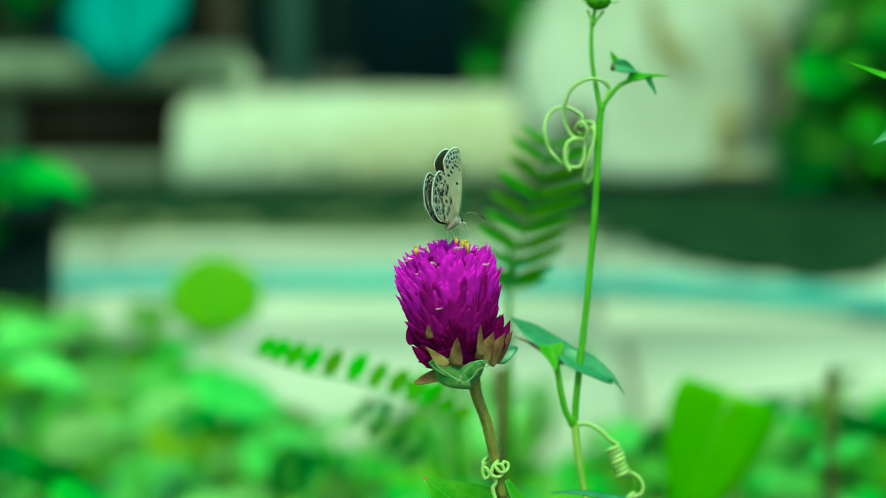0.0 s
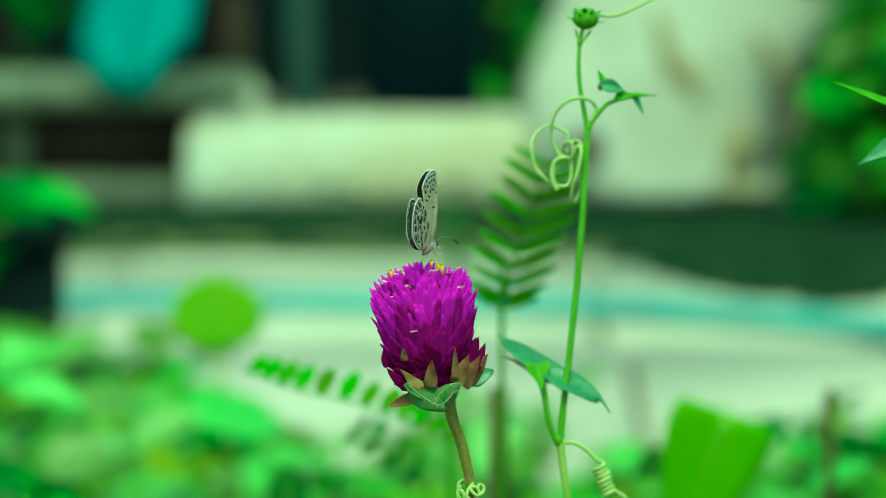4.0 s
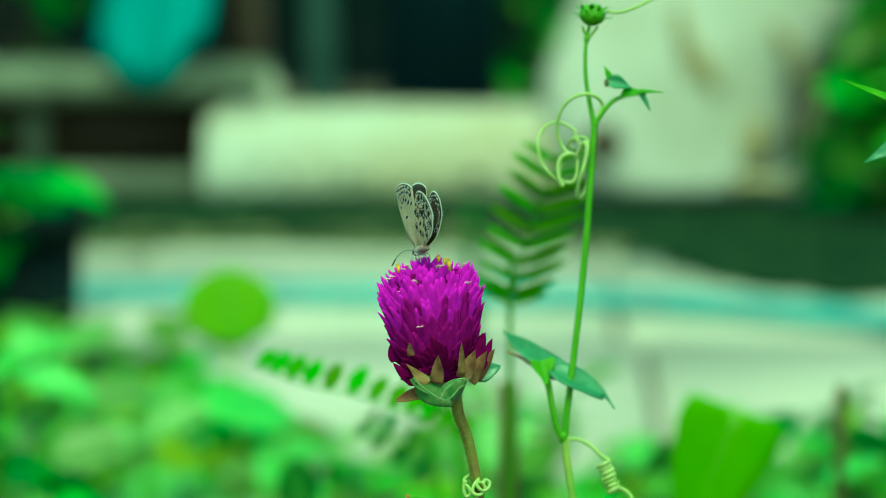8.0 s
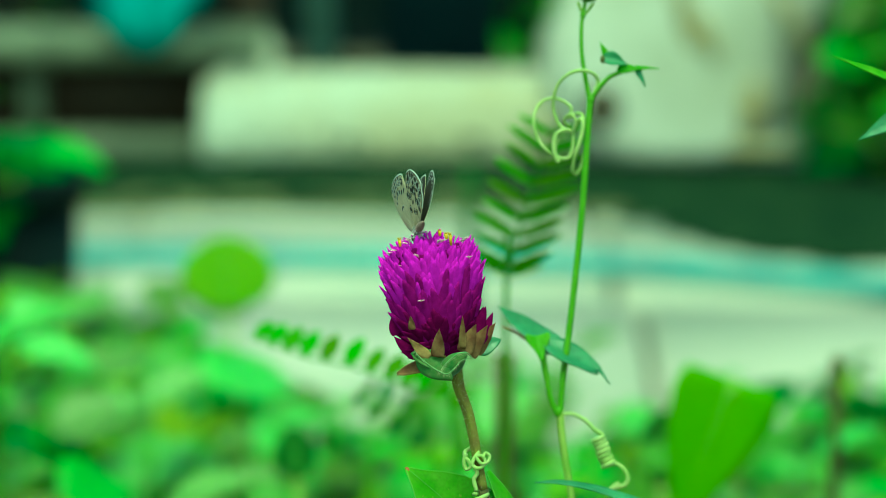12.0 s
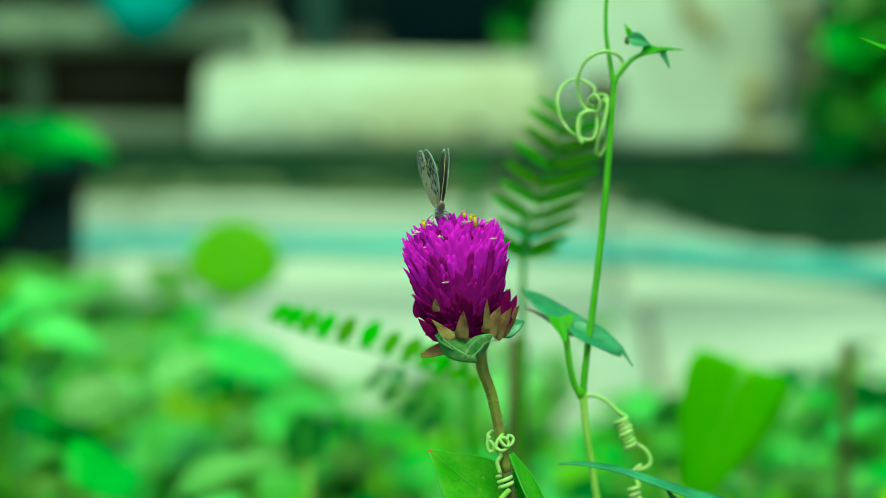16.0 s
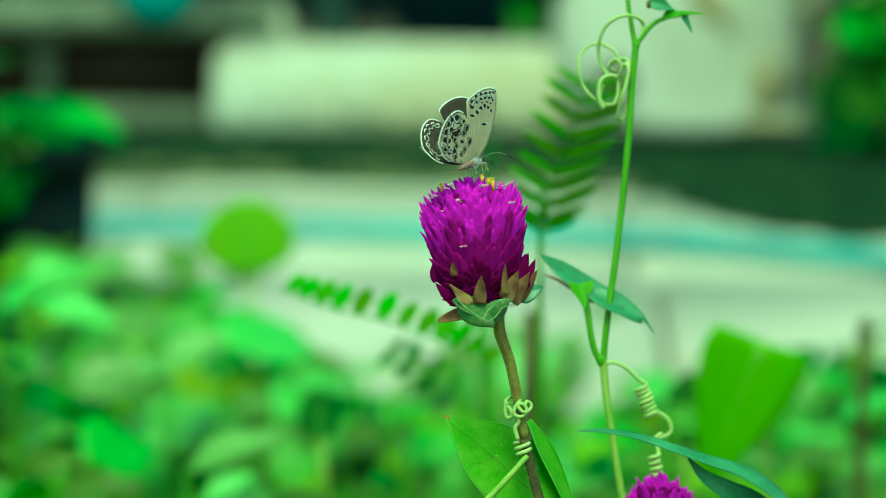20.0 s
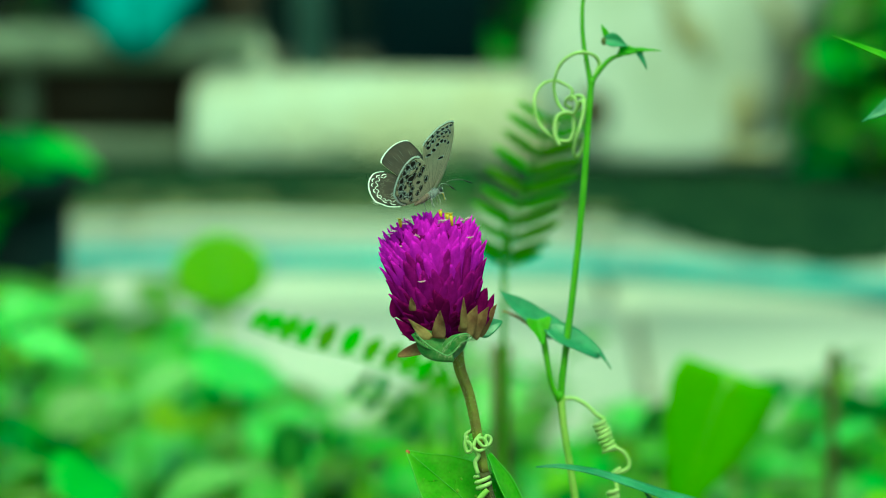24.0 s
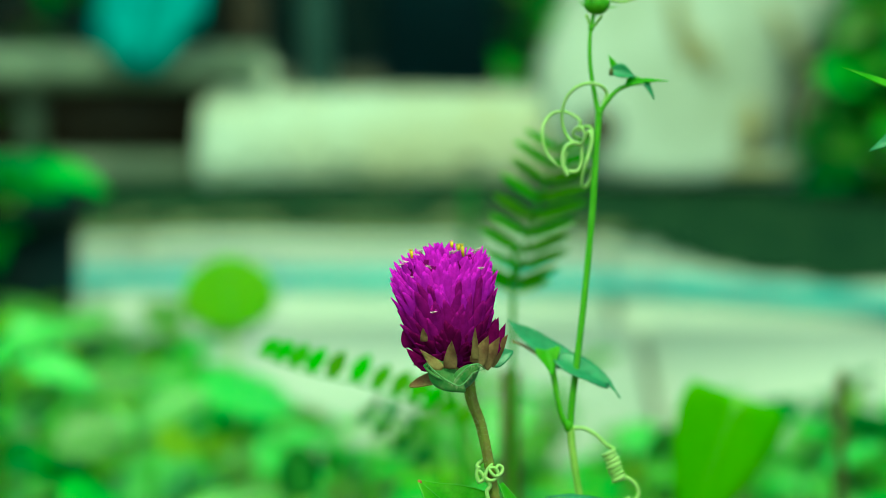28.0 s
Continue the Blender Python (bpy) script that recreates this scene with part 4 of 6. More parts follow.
    # dry tan bracts low on the head
    for b, t, w in (((-0.00016, -0.00874, 0.41142), (-0.00406, -0.00816, 0.41514), 0.0022), ((0.00148, -0.00940, 0.41175), (0.00172, -0.00967, 0.41715), 0.0028), ((0.00628, -0.00761, 0.41220), (0.00851, -0.00679, 0.41750), 0.0034),
                    ((0.00737, -0.00572, 0.41129), (0.01065, -0.00485, 0.41692), 0.0034), ((0.00849, -0.00319, 0.41132), (0.01219, -0.00281, 0.41706), 0.0030), ((0.00607, -0.00817, 0.41315), (0.00598, -0.00891, 0.41949), 0.0015), ((-0.00322, -0.00873, 0.41671), (-0.00351, -0.00893, 0.41937), 0.0015)):
        bract_leaf("dry_bract", b, t, w * 0.92, (0.1, -1, 0.1), "dry", "dry tan papery bract", (0.8, 1, .98, .86, .70, .48, .26, .04), -0.10, -0.10, 0.12)
    # loose bracts that stand away from the outline
    for b, t, w in (((-0.00273, -0.00530, 0.41077), (-0.00665, -0.00469, 0.41472), 0.0019), ((-0.00199, -0.00432, 0.41057), (-0.00583, -0.00291, 0.41310), 0.0019), ((0.00849, -0.00369, 0.41461), (0.01042, -0.00283, 0.42016), 0.0021), ((0.00931, -0.00393, 0.41305), (0.01170, -0.00204, 0.41874), 0.0019), ((-0.00635, -0.00171, 0.41437), (-0.00694, -0.00016, 0.41783), 0.0022)):
        bract_leaf("loose_bract", b, t, w, (0.0, -1, 0.2), "bract_shaded", "loose magenta bract", (0.6, .9, 1, 1, .9, .7, .4, 0), -0.2, -0.15)
    # small open florets
    for (at, ln, m) in (((-0.00566, -0.00198, 0.43222), 0.0012, "floret"), ((0.00175, -0.00220, 0.43408), 0.0009, "floret"), ((0.00376, -0.00536, 0.43326), 0.0017, "floret"), ((0.00297, -0.00376, 0.43377), 0.0009, "floret")):
        c = rel(at) - up * 0.0005
        f = bmesh.new()
        tube(f, [c - up * ln * 0.5, c + up * ln * 0.6], [0.00024, 0.00036], 8)
        q = part("floret", f, M[m], p, "small yellow floret")
        for k in range(5):
            a = k * 1.2566
            o = ex * math.cos(a) + ey * math.sin(a)
            w = bmesh.new()
            tube(w, [c + up * ln * 0.5, c + up * ln * 0.8 + o * 0.00025, c + up * ln * 0.95 + o * 0.00045], [0.00013, 0.00004], 5)
            part("floret_lobe", w, M[m], q)
    for at in ((-0.00390, -0.00493, 0.43275), (-0.00452, -0.00531, 0.43229), (0.00157, -0.00654, 0.43283), (0.00229, -0.00662, 0.43294), (-0.00228, -0.00793, 0.43037), (-0.00766, -0.00233, 0.42997), (-0.00692, -0.00282, 0.43067), (0.00586, -0.00394, 0.43262), (0.00660, -0.00340, 0.43284), (-0.00163, -0.00880, 0.42215), (0.00725, -0.00590, 0.42976), (-0.00508, -0.00566, 0.42805)):
        c = rel(at)
        b = bmesh.new()
        d = Vector((rng.uniform(-1, 1), -0.5, rng.uniform(-0.2, 1))).normalized()
        tube(b, [c - d * 0.0005, c, c + d * 0.0008], [0.00010, 0.00018, 0.00005], 6)
        for g in (-1, 1):
            o = d.cross(up).normalized() * g
            tube(b, [c, c + d * 0.0003 + o * 0.0003, c + d * 0.0005 + o * 0.0007], [0.00013, 0.00013, 0.00005], 5)
        part("withered_floret", b, M["bract_pale"], p, "pale withered floret tip")
    # tendril wound round the stem
    def wound(a, b, turns, radius, thick, wob=0.0):
        a, b = rel(a), rel(b)
        d = (b - a).normalized()
        s = d.orthogonal().normalized()
        w = d.cross(s)
        pts = []
        for i in range(int(turns * 14) + 1):
            f = i / (turns * 14)
            g = f * turns * 2 * math.pi
            rr = radius * (1 + wob * math.sin(g * 0.37 + 1))
            pts.append(a.lerp(b, f) + (s * math.cos(g) + w * math.sin(g)) * rr)
        return pts
    part("tendril", tube(bmesh.new(), wound((0.01005, -0.00561, 0.38261), (0.00942, -0.00519, 0.38530), 2.6, 0.00125, 0.0004), [0.00042, 0.0004], 8), M["tendril"], p, "pale tendril wound round the stem")
    part("tendril", tube(bmesh.new(), glide([rel(q) for q in ((0.00877, -0.00635, 0.38570), (0.00825, -0.00603, 0.38776), (0.00888, -0.00603, 0.38904), (0.00814, -0.00602, 0.39043), (0.00679, -0.00542, 0.39168), (0.00661, -0.00357, 0.39253), (0.00809, -0.00248, 0.39303), (0.00911, -0.00454, 0.39276), (0.00825, -0.00581, 0.39177), (0.00804, -0.00621, 0.39048), (0.00929, -0.00628, 0.39006), (0.01034, -0.00583, 0.39103), (0.00971, -0.00573, 0.39229), (0.00866, -0.00596, 0.39213), (0.00970, -0.00635, 0.39093), (0.01087, -0.00550, 0.39116), (0.01119, -0.00495, 0.39210), (0.01035, -0.00507, 0.39266), (0.00991, -0.00599, 0.39192))], 6), [0.0004, 0.00036, 0.0003], 8), M["tendril"], p, "knot of pale tendril on the stem")
    part("tendril", tube(bmesh.new(), glide([rel(q) for q in ((0.00679, -0.00537, 0.39263), (0.00638, -0.00550, 0.39116), (0.00679, -0.00572, 0.38972), (0.00762, -0.00595, 0.39020), (0.00721, -0.00586, 0.39146), (0.00658, -0.00550, 0.39181))], 6), [0.0004, 0.0003], 8), M["tendril"], p, "knot of pale tendril on the stem")
    # leaf behind the stem, with its stalk
    b, t = rel((0.01626, -0.00241, 0.37061)), rel((-0.00381, -0.00156, 0.38916))
    ob = part("leaf", leaf_bm((t - b).length, 0.0165, (.6, .85, 1, 1, .97, .90, .76, .55, .28, .06), 0.04, 0.05, 0.02, 0.0003, 16, 8), M["leaf_near"], p, "oval green leaf with a reddish tip")
    ob.matrix_basis = aim(b, t - b, (0.25, -0.9, 0.75))
    ln = (t - b).length
    bm = tube(bmesh.new(), [Vector((0, y * ln, -0.05 * ln * y * y + 0.0002)) for y in np.linspace(0, 0.97, 9)], [0.00012, 0.00004], 5)
    q = part("midrib", bm, M["rib"], ob)
    for k in range(7):
        for sg in (1, -1):
            y0 = 0.10 + 0.12 * k
            half = 0.00825 * 0.8 * float(np.interp(y0 + 0.10, np.linspace(0, 1, 10), (.6, .85, 1, 1, .97, .90, .76, .55, .28, .06)))
            line = [Vector((sg * half * g, (y0 + 0.10 * g) * ln, -0.05 * ln * (y0 + 0.1 * g) ** 2 + 0.00001 + 0.04 * (g * 0.73) ** 1.4 * 0.0165)) for g in (0, 0.35, 0.7, 1.0)]
            part("side_vein", tube(bmesh.new(), line, [0.00004, 0.00002], 4), M["leaf_near"], ob)
    bm = blob(bmesh.new(), (0, ln * 0.995, -0.05 * ln), (0.0004, 0.0005, 0.0002), 6, 10)
    part("leaf_tip", bm, M["leaf_tip"], ob, "reddish dry tip")
    bm = bmesh.new()
    for i in range(14):
        f, g = rng.uniform(0.35, 0.80), rng.uniform(-0.6, 0.6)
        blob(bm, (g * 0.0055, f * ln, -0.05 * ln * f * f + 0.00002 + abs(g) ** 1.4 * 0.0005), (rng.uniform(.0001, .0004), rng.uniform(.0001, .0004), 0.00005), 4, 8)
    tagged(part("leaf_spots", bm, M["leaf_mark"], ob, "small yellow flecks"), kind="stuff")
    part("leaf_edge", leaf_rim(ln, 0.0165, (.6, .85, 1, 1, .97, .90, .76, .55, .28, .06), 0.04, 0.05, 0.02, 0.00008), M["rib"], ob, "pale leaf edge")
    b, t = rel((0.01091, 0.00123, 0.38760)), rel((0.01942, -0.00216, 0.37220))
    ob = part("leaf", leaf_bm((t - b).length, 0.0055, (.3, .6, .9, 1, 1, .9, .75, .5), 0.1, 0.05, 0.01, 0.0003, 12, 6), M["leaf_near"], p, "narrow green leaf edge behind the stem")
    ob.matrix_basis = aim(b, t - b, (0.9, -0.5, 0.2))
    part("leaf_edge", leaf_rim((t - b).length, 0.0055, (.3, .6, .9, 1, 1, .9, .75, .5), 0.1, 0.05, 0.01, 0.00008), M["rib"], ob, "pale leaf edge")
    part("leaf_stalk", rod([rel(q) for q in ((0.01054, -0.00660, 0.38273), (0.00761, -0.00809, 0.37966), (0.00450, -0.00910, 0.37638), (-0.00017, -0.01034, 0.37166), (-0.00325, -0.01138, 0.36497))], [0.00055, 0.0006], 10), M["vine_pale"], p, "pale green side stalk")
    return p


flower = amaranth()


# ---- the climbing vine ----
VROOT = Vector((0.048, -0.045, 0.0))


def vine():
    p = thing("climbing_vine", VROOT, "slender green climbing vine with curling tendrils", "vine")

    def at(*pts):
        return [V(q) - VROOT for q in pts]

    main = at((0.03268, 0.01634, 0.35448), (0.02974, 0.01854, 0.36866), (0.02791, 0.02023, 0.37957), (0.02654, 0.02158, 0.38830), (0.02596, 0.02256, 0.39463))
    part("stem", tube(bmesh.new(), glide([Vector((0, 0, -0.005)), main[0] * 0.3, main[0] * 0.6, main[0] * 0.85] + main, 8), [0.001, 0.0009, 0.0008, 0.00072, 0.00078], 12), M["vine_pale"], p, "pale lower stem")
    part("stem", tube(bmesh.new(), glide(at((0.02600, 0.02245, 0.39394), (0.02626, 0.02308, 0.39799), (0.02699, 0.02410, 0.40457), (0.02830, 0.02571, 0.41497), (0.02963, 0.02758, 0.42703), (0.03062, 0.02927, 0.43798), (0.03127, 0.03080, 0.44785), (0.03177, 0.03182, 0.45442), (0.03167, 0.03202, 0.45574)), 8), [0.00068, 0.00066, 0.00066, 0.00068, 0.00062], 12), M["vine"], p)
    part("stem", tube(bmesh.new(), glide(at((0.03178, 0.03190, 0.45497), (0.03104, 0.03250, 0.45882), (0.03020, 0.03335, 0.46431), (0.03014, 0.03420, 0.46979), (0.03061, 0.03470, 0.47308), (0.03119, 0.03513, 0.47581), (0.03165, 0.03531, 0.47701)), 8), [0.00055, 0.00042, 0.00036, 0.0004], 10), M["vine"], p)
    part("side_shoot", tube(bmesh.new(), glide(at((0.03189, 0.03195, 0.45530), (0.03346, 0.03229, 0.45748), (0.03548, 0.03263, 0.45965), (0.03771, 0.03278, 0.46062)), 8), [0.0005, 0.0004], 10), M["vine"], p)
    part("leaf_stalk", tube(bmesh.new(), glide(at((0.02534, 0.02252, 0.39438), (0.02425, 0.02286, 0.39659), (0.02340, 0.02342, 0.40021), (0.02277, 0.02402, 0.40406), (0.02234, 0.02431, 0.40593)), 8), [0.0006, 0.00058, 0.0007], 10), M["vine"], p)
    # joints
    for c, r in (((0.02567, 0.02252, 0.39438), 0.0010), ((0.03189, 0.03194, 0.45519), 0.00075), ((0.03038, 0.03450, 0.47176), 0.0006)):
        part("node", blob(bmesh.new(), V(c) - VROOT, (r, r, r * 1.3), 8, 12), M["vine"], p)
    for a, b in (((0.03049, 0.03447, 0.47154), (0.02940, 0.03491, 0.47440)), ((0.03049, 0.03447, 0.47154), (0.03251, 0.03487, 0.47416))):
        part("leaf_stalk", tube(bmesh.new(), glide(at(a, b), 6), [0.00025, 0.0003], 8), M["vine_pale"], p)

    def blade(b, t, width, face, m, label="", shape=(0.2, .7, .95, 1, .92, .75, .5, .2, 0), cup=0.2, droop=0.12, wave=0.03, rib=True, thick=0.0002):
        b, t = V(b) - VROOT, V(t) - VROOT
        ln = (t - b).length
        ob = part("leaf", leaf_bm(ln, width, shape, cup, droop, wave, thick, 14, 8), M[m], p, label)
        ob.matrix_basis = aim(b, t - b, face)
        if rib:
            bm = tube(bmesh.new(), [Vector((0, y * ln, -droop * ln * y * y + 0.00018)) for y in np.linspace(0, 0.95, 8)], [0.00022, 0.00008], 5)
            part("midrib", bm, M["rib"], ob)
            bm = bmesh.new()
            for k in range(4):
                y0 = (0.12 + 0.19 * k)
                for sg in (1, -1):
                    q = [Vector((sg * width * 0.38 * g, (y0 + 0.16 * g) * ln, -droop * ln * (y0 + 0.16 * g) ** 2 + 0.00014 + cup * abs(g * 0.76) ** 1.4 * width * 0.9)) for g in (0, 0.4, 0.8)]
                    tube(bm, q, [0.00010, 0.00005], 4)
            part("veins", bm, M["rib"], ob)
        return ob

    # the folded leaf at the joint
    blade((0.02519, 0.02737, 0.40610), (0.01331, 0.03150, 0.41318), 0.0066, (-0.15, -0.35, 1), "leaf_teal", "drooping blue-green leaf half", (0.85, .98, 1, .92, .8, .66, .48, .25, 0), 0.10, -0.10, rib=False)
    blade((0.02302, 0.02460, 0.40778), (0.03377, 0.02282, 0.40284), 0.0056, (0.2, -0.7, 1), "leaf_teal", "drooping blue-green leaf half", (0.5, .85, .98, 1, 1, .95, .85, .65, .35), 0.14, 0.05, rib=False)
    blade((0.03322, 0.02289, 0.40328), (0.03596, 0.02241, 0.40019), 0.0013, (0.2, -0.7, 1), "leaf_teal", "thin curled leaf tip", (1, .8, .6, .45, .35, .28, .2, .1), 0.2, 0.1, rib=False)
    blade((0.02233, 0.02211, 0.40478), (0.02131, 0.02579, 0.40893), 0.0050, (0.15, -1, 0.35), "leaf_near", "bright green underside of the folded leaf", (0.12, .2, .34, .52, .72, .9, 1, .92), 0.25, -0.06, rib=False)
    # withered brown edge of the leaf
    part("leaf_edge", tube(bmesh.new(), glide(at((0.01455, 0.02904, 0.41031), (0.01711, 0.02888, 0.40930), (0.01985, 0.02762, 0.40769), (0.02179, 0.02639, 0.40632)), 6), [0.0002, 0.00035, 0.0002], 6), M["dry"], p, "withered brown leaf edge")
    # young leaves on the side shoot
    blade((0.03484, 0.03307, 0.46251), (0.03410, 0.03371, 0.46668), 0.0016, (0.6, -1, 0), "leaf_near", "young folded leaf", cup=0.5, rib=False)
    blade((0.03415, 0.03274, 0.46365), (0.03919, 0.03206, 0.46255), 0.0030, (0.2, -1, 0.5), "leaf_teal", "young blue-green leaf", cup=0.3, rib=False)
    blade((0.03704, 0.03273, 0.46030), (0.04173, 0.03194, 0.46176), 0.0028, (0.0, -0.6, 1), "leaf_near", "young curled leaf", (0.3, .8, 1, 1, .9, .75, .6, .4, .2), 0.4, 0.15, rib=False)
    blade((0.04062, 0.03189, 0.46144), (0.04539, 0.03194, 0.46173), 0.0013, (0.0, -0.6, 1), "leaf_near", "thin leaf tip", (0.9, 1, .8, .6, .5, .4, .3, .15, 0), 0.3, 0.05, rib=False)
    blade((0.04073, 0.03186, 0.46122), (0.04292, 0.03136, 0.45803), 0.0014, (0.6, -0.8, 0.2), "leaf_teal", "curled young leaf", (0.7, 1, .9, .8, .7, .5, .3, 0), 0.3, 0.1, rib=False)
    part("dry_tip", blob(bmesh.new(), V((0.03421, 0.03217, 0.46325)) - VROOT, (0.0005, 0.0005, 0.0008), 6, 10), M["brown_tip"], p, "dark withered tip")
    # closed bud with sepals
    bud = part("bud", blob(bmesh.new(), V((0.03153, 0.03523, 0.47647)) - VROOT, (0.0026, 0.0026, 0.0022), 8, 14), M["vine"], p, "hairy green bud")
    rng = random.Random(2)
    for k in range(16):
        a = k * 2.4
        o = Vector((math.cos(a), math.sin(a), -0.35 + 0.09 * k))
        sep = shared("sepal", leaf_bm(0.0031, 0.0015, (.6, 1, .9, .6, .3, 0), -0.2, -0.2, 0, 0.0001, 6, 4), M["vine"])
        piece("sepal", sep, bud, aim(V((0.03153, 0.03523, 0.47647)) - VROOT + Vector((o.x, o.y, o.z * 0.4)) * 0.0008, o, (o.x, o.y, 0.8), rng.uniform(0.8, 1.1)))
    # tendrils
    TEND = (
        (0.00034, at((0.03200, 0.03199, 0.45552), (0.03302, 0.03229, 0.45748), (0.03337, 0.03254, 0.45912), (0.03231, 0.03175, 0.46053), (0.03003, 0.03084, 0.46118), (0.02759, 0.03074, 0.46054), (0.02564, 0.03145, 0.45862), (0.02468, 0.03203, 0.45580), (0.02472, 0.03262, 0.45307), (0.02570, 0.03223, 0.45054), (0.02718, 0.03103, 0.44931), (0.02844, 0.03004, 0.44951), (0.02894, 0.02928, 0.45114), (0.02818, 0.02952, 0.45267), (0.02714, 0.03047, 0.45226), (0.02675, 0.03128, 0.45096), (0.02792, 0.03217, 0.45019))),
        (0.00031, at((0.03082, 0.03234, 0.45126), (0.03023, 0.03351, 0.45227), (0.02896, 0.03452, 0.45229), (0.02784, 0.03440, 0.45153), (0.02830, 0.03468, 0.45329), (0.02704, 0.03586, 0.45442), (0.02481, 0.03599, 0.45522), (0.02256, 0.03589, 0.45457), (0.02104, 0.03457, 0.45258), (0.02085, 0.03314, 0.44993), (0.02172, 0.03273, 0.44728), (0.02298, 0.03147, 0.44562), (0.02431, 0.03129, 0.44451))),
        (0.00038, at((0.02561, 0.02907, 0.44319), (0.02485, 0.02930, 0.44473), (0.02465, 0.02968, 0.44714), (0.02533, 0.02995, 0.44888), (0.02689, 0.03005, 0.44952), (0.02828, 0.03097, 0.44897), (0.02849, 0.03067, 0.44699), (0.02825, 0.03038, 0.44513), (0.02746, 0.03019, 0.44393), (0.02557, 0.03021, 0.44406), (0.02492, 0.03043, 0.44549), (0.02561, 0.03077, 0.44768))),
        (0.00038, at((0.02896, 0.03118, 0.45028), (0.02979, 0.03038, 0.45169), (0.03037, 0.02925, 0.45091), (0.03002, 0.02889, 0.44862), (0.02922, 0.02847, 0.44589), (0.02861, 0.02913, 0.44360), (0.02844, 0.02982, 0.44151), (0.02916, 0.03071, 0.44073), (0.03007, 0.03091, 0.44204), (0.03053, 0.03118, 0.44379), (0.03088, 0.03145, 0.44555))),
        (0.00030, at((0.03437, 0.03533, 0.47714), (0.03684, 0.03530, 0.47693), (0.04018, 0.03547, 0.47801), (0.04518, 0.03584, 0.48040), (0.04907, 0.03617, 0.48257))),
    )
    for r, pts in TEND:
        part("tendril", tube(bmesh.new(), glide(pts, 7), [r * 1.1, r, r * 0.85], 8), M["tendril"], p, "pale curled tendril")

    def coil(start, a, b, turns, radius, end, thick=0.00035):
        a, b = V(a) - VROOT, V(b) - VROOT
        d = (b - a).normalized()
        s = d.cross(Vector((0, 1, 0))).normalized()
        w = d.cross(s)
        pts = list(start)
        for i in range(int(turns * 12) + 1):
            f = i / (turns * 12)
            g = f * turns * 2 * math.pi
            rr = radius * (1 + 0.12 * math.sin(2.3 * g * 0.3))
            pts.append(a.lerp(b, f) + (s * math.cos(g) + w * math.sin(g)) * rr)
        return pts + list(end)

    pts = coil(glide(at((0.02622, 0.02245, 0.39394), (0.02844, 0.02247, 0.39403), (0.03087, 0.02228, 0.39280), (0.03285, 0.02199, 0.39092)), 6), (0.03351, 0.02176, 0.38949), (0.03545, 0.02091, 0.38398), 6.6, 0.00112, glide(at((0.03701, 0.02098, 0.38441), (0.03855, 0.02081, 0.38330), (0.03932, 0.02053, 0.38154), (0.03875, 0.02033, 0.38023), (0.03697, 0.02025, 0.37969), (0.03563, 0.02020, 0.37938)), 6))
    part("tendril", tube(bmesh.new(), pts, [0.00040, 0.00046, 0.00040], 8), M["tendril"], p, "pale tendril coiled like a spring")
    pts = coil(glide(at((0.03766, 0.02038, 0.38055), (0.03633, 0.02026, 0.37978)), 4), (0.03611, 0.01973, 0.37633), (0.03703, 0.01838, 0.36760), 7.5, 0.00095, glide(at((0.03704, 0.01821, 0.36651), (0.03727, 0.01778, 0.36378), (0.03663, 0.01719, 0.35996)), 5))
    part("tendril", tube(bmesh.new(), pts, [0.00044, 0.00042], 8), M["tendril"], p, "pale tendril coiled like a spring")
    # the whole vine is a little larger and further off than the flower
    p.location = VROOT.lerp(Vector((0.001, -0.460, 0.4995)), -0.03)
    p.scale = (1.03, 1.03, 1.03)


vine()


def second_flower():
    root = Vector((0.058, -0.038, 0))
    p = thing("globe_amaranth", root, "low magenta globe amaranth head among the leaves", "flower")
    top = V((0.03743, 0.02697, 0.37082)) - root
    low = V((0.03798, 0.02374, 0.34996)) - root
    flower_head(p, low, top, 300, 9, 0.70, 0.98)
    part("stem", rod([(0, 0, -0.005), (0.002, 0.01, low.z * 0.5), low + (top - low) * 0.05], [0.0012, 0.001], 10), M["stem"], p)


second_flower()


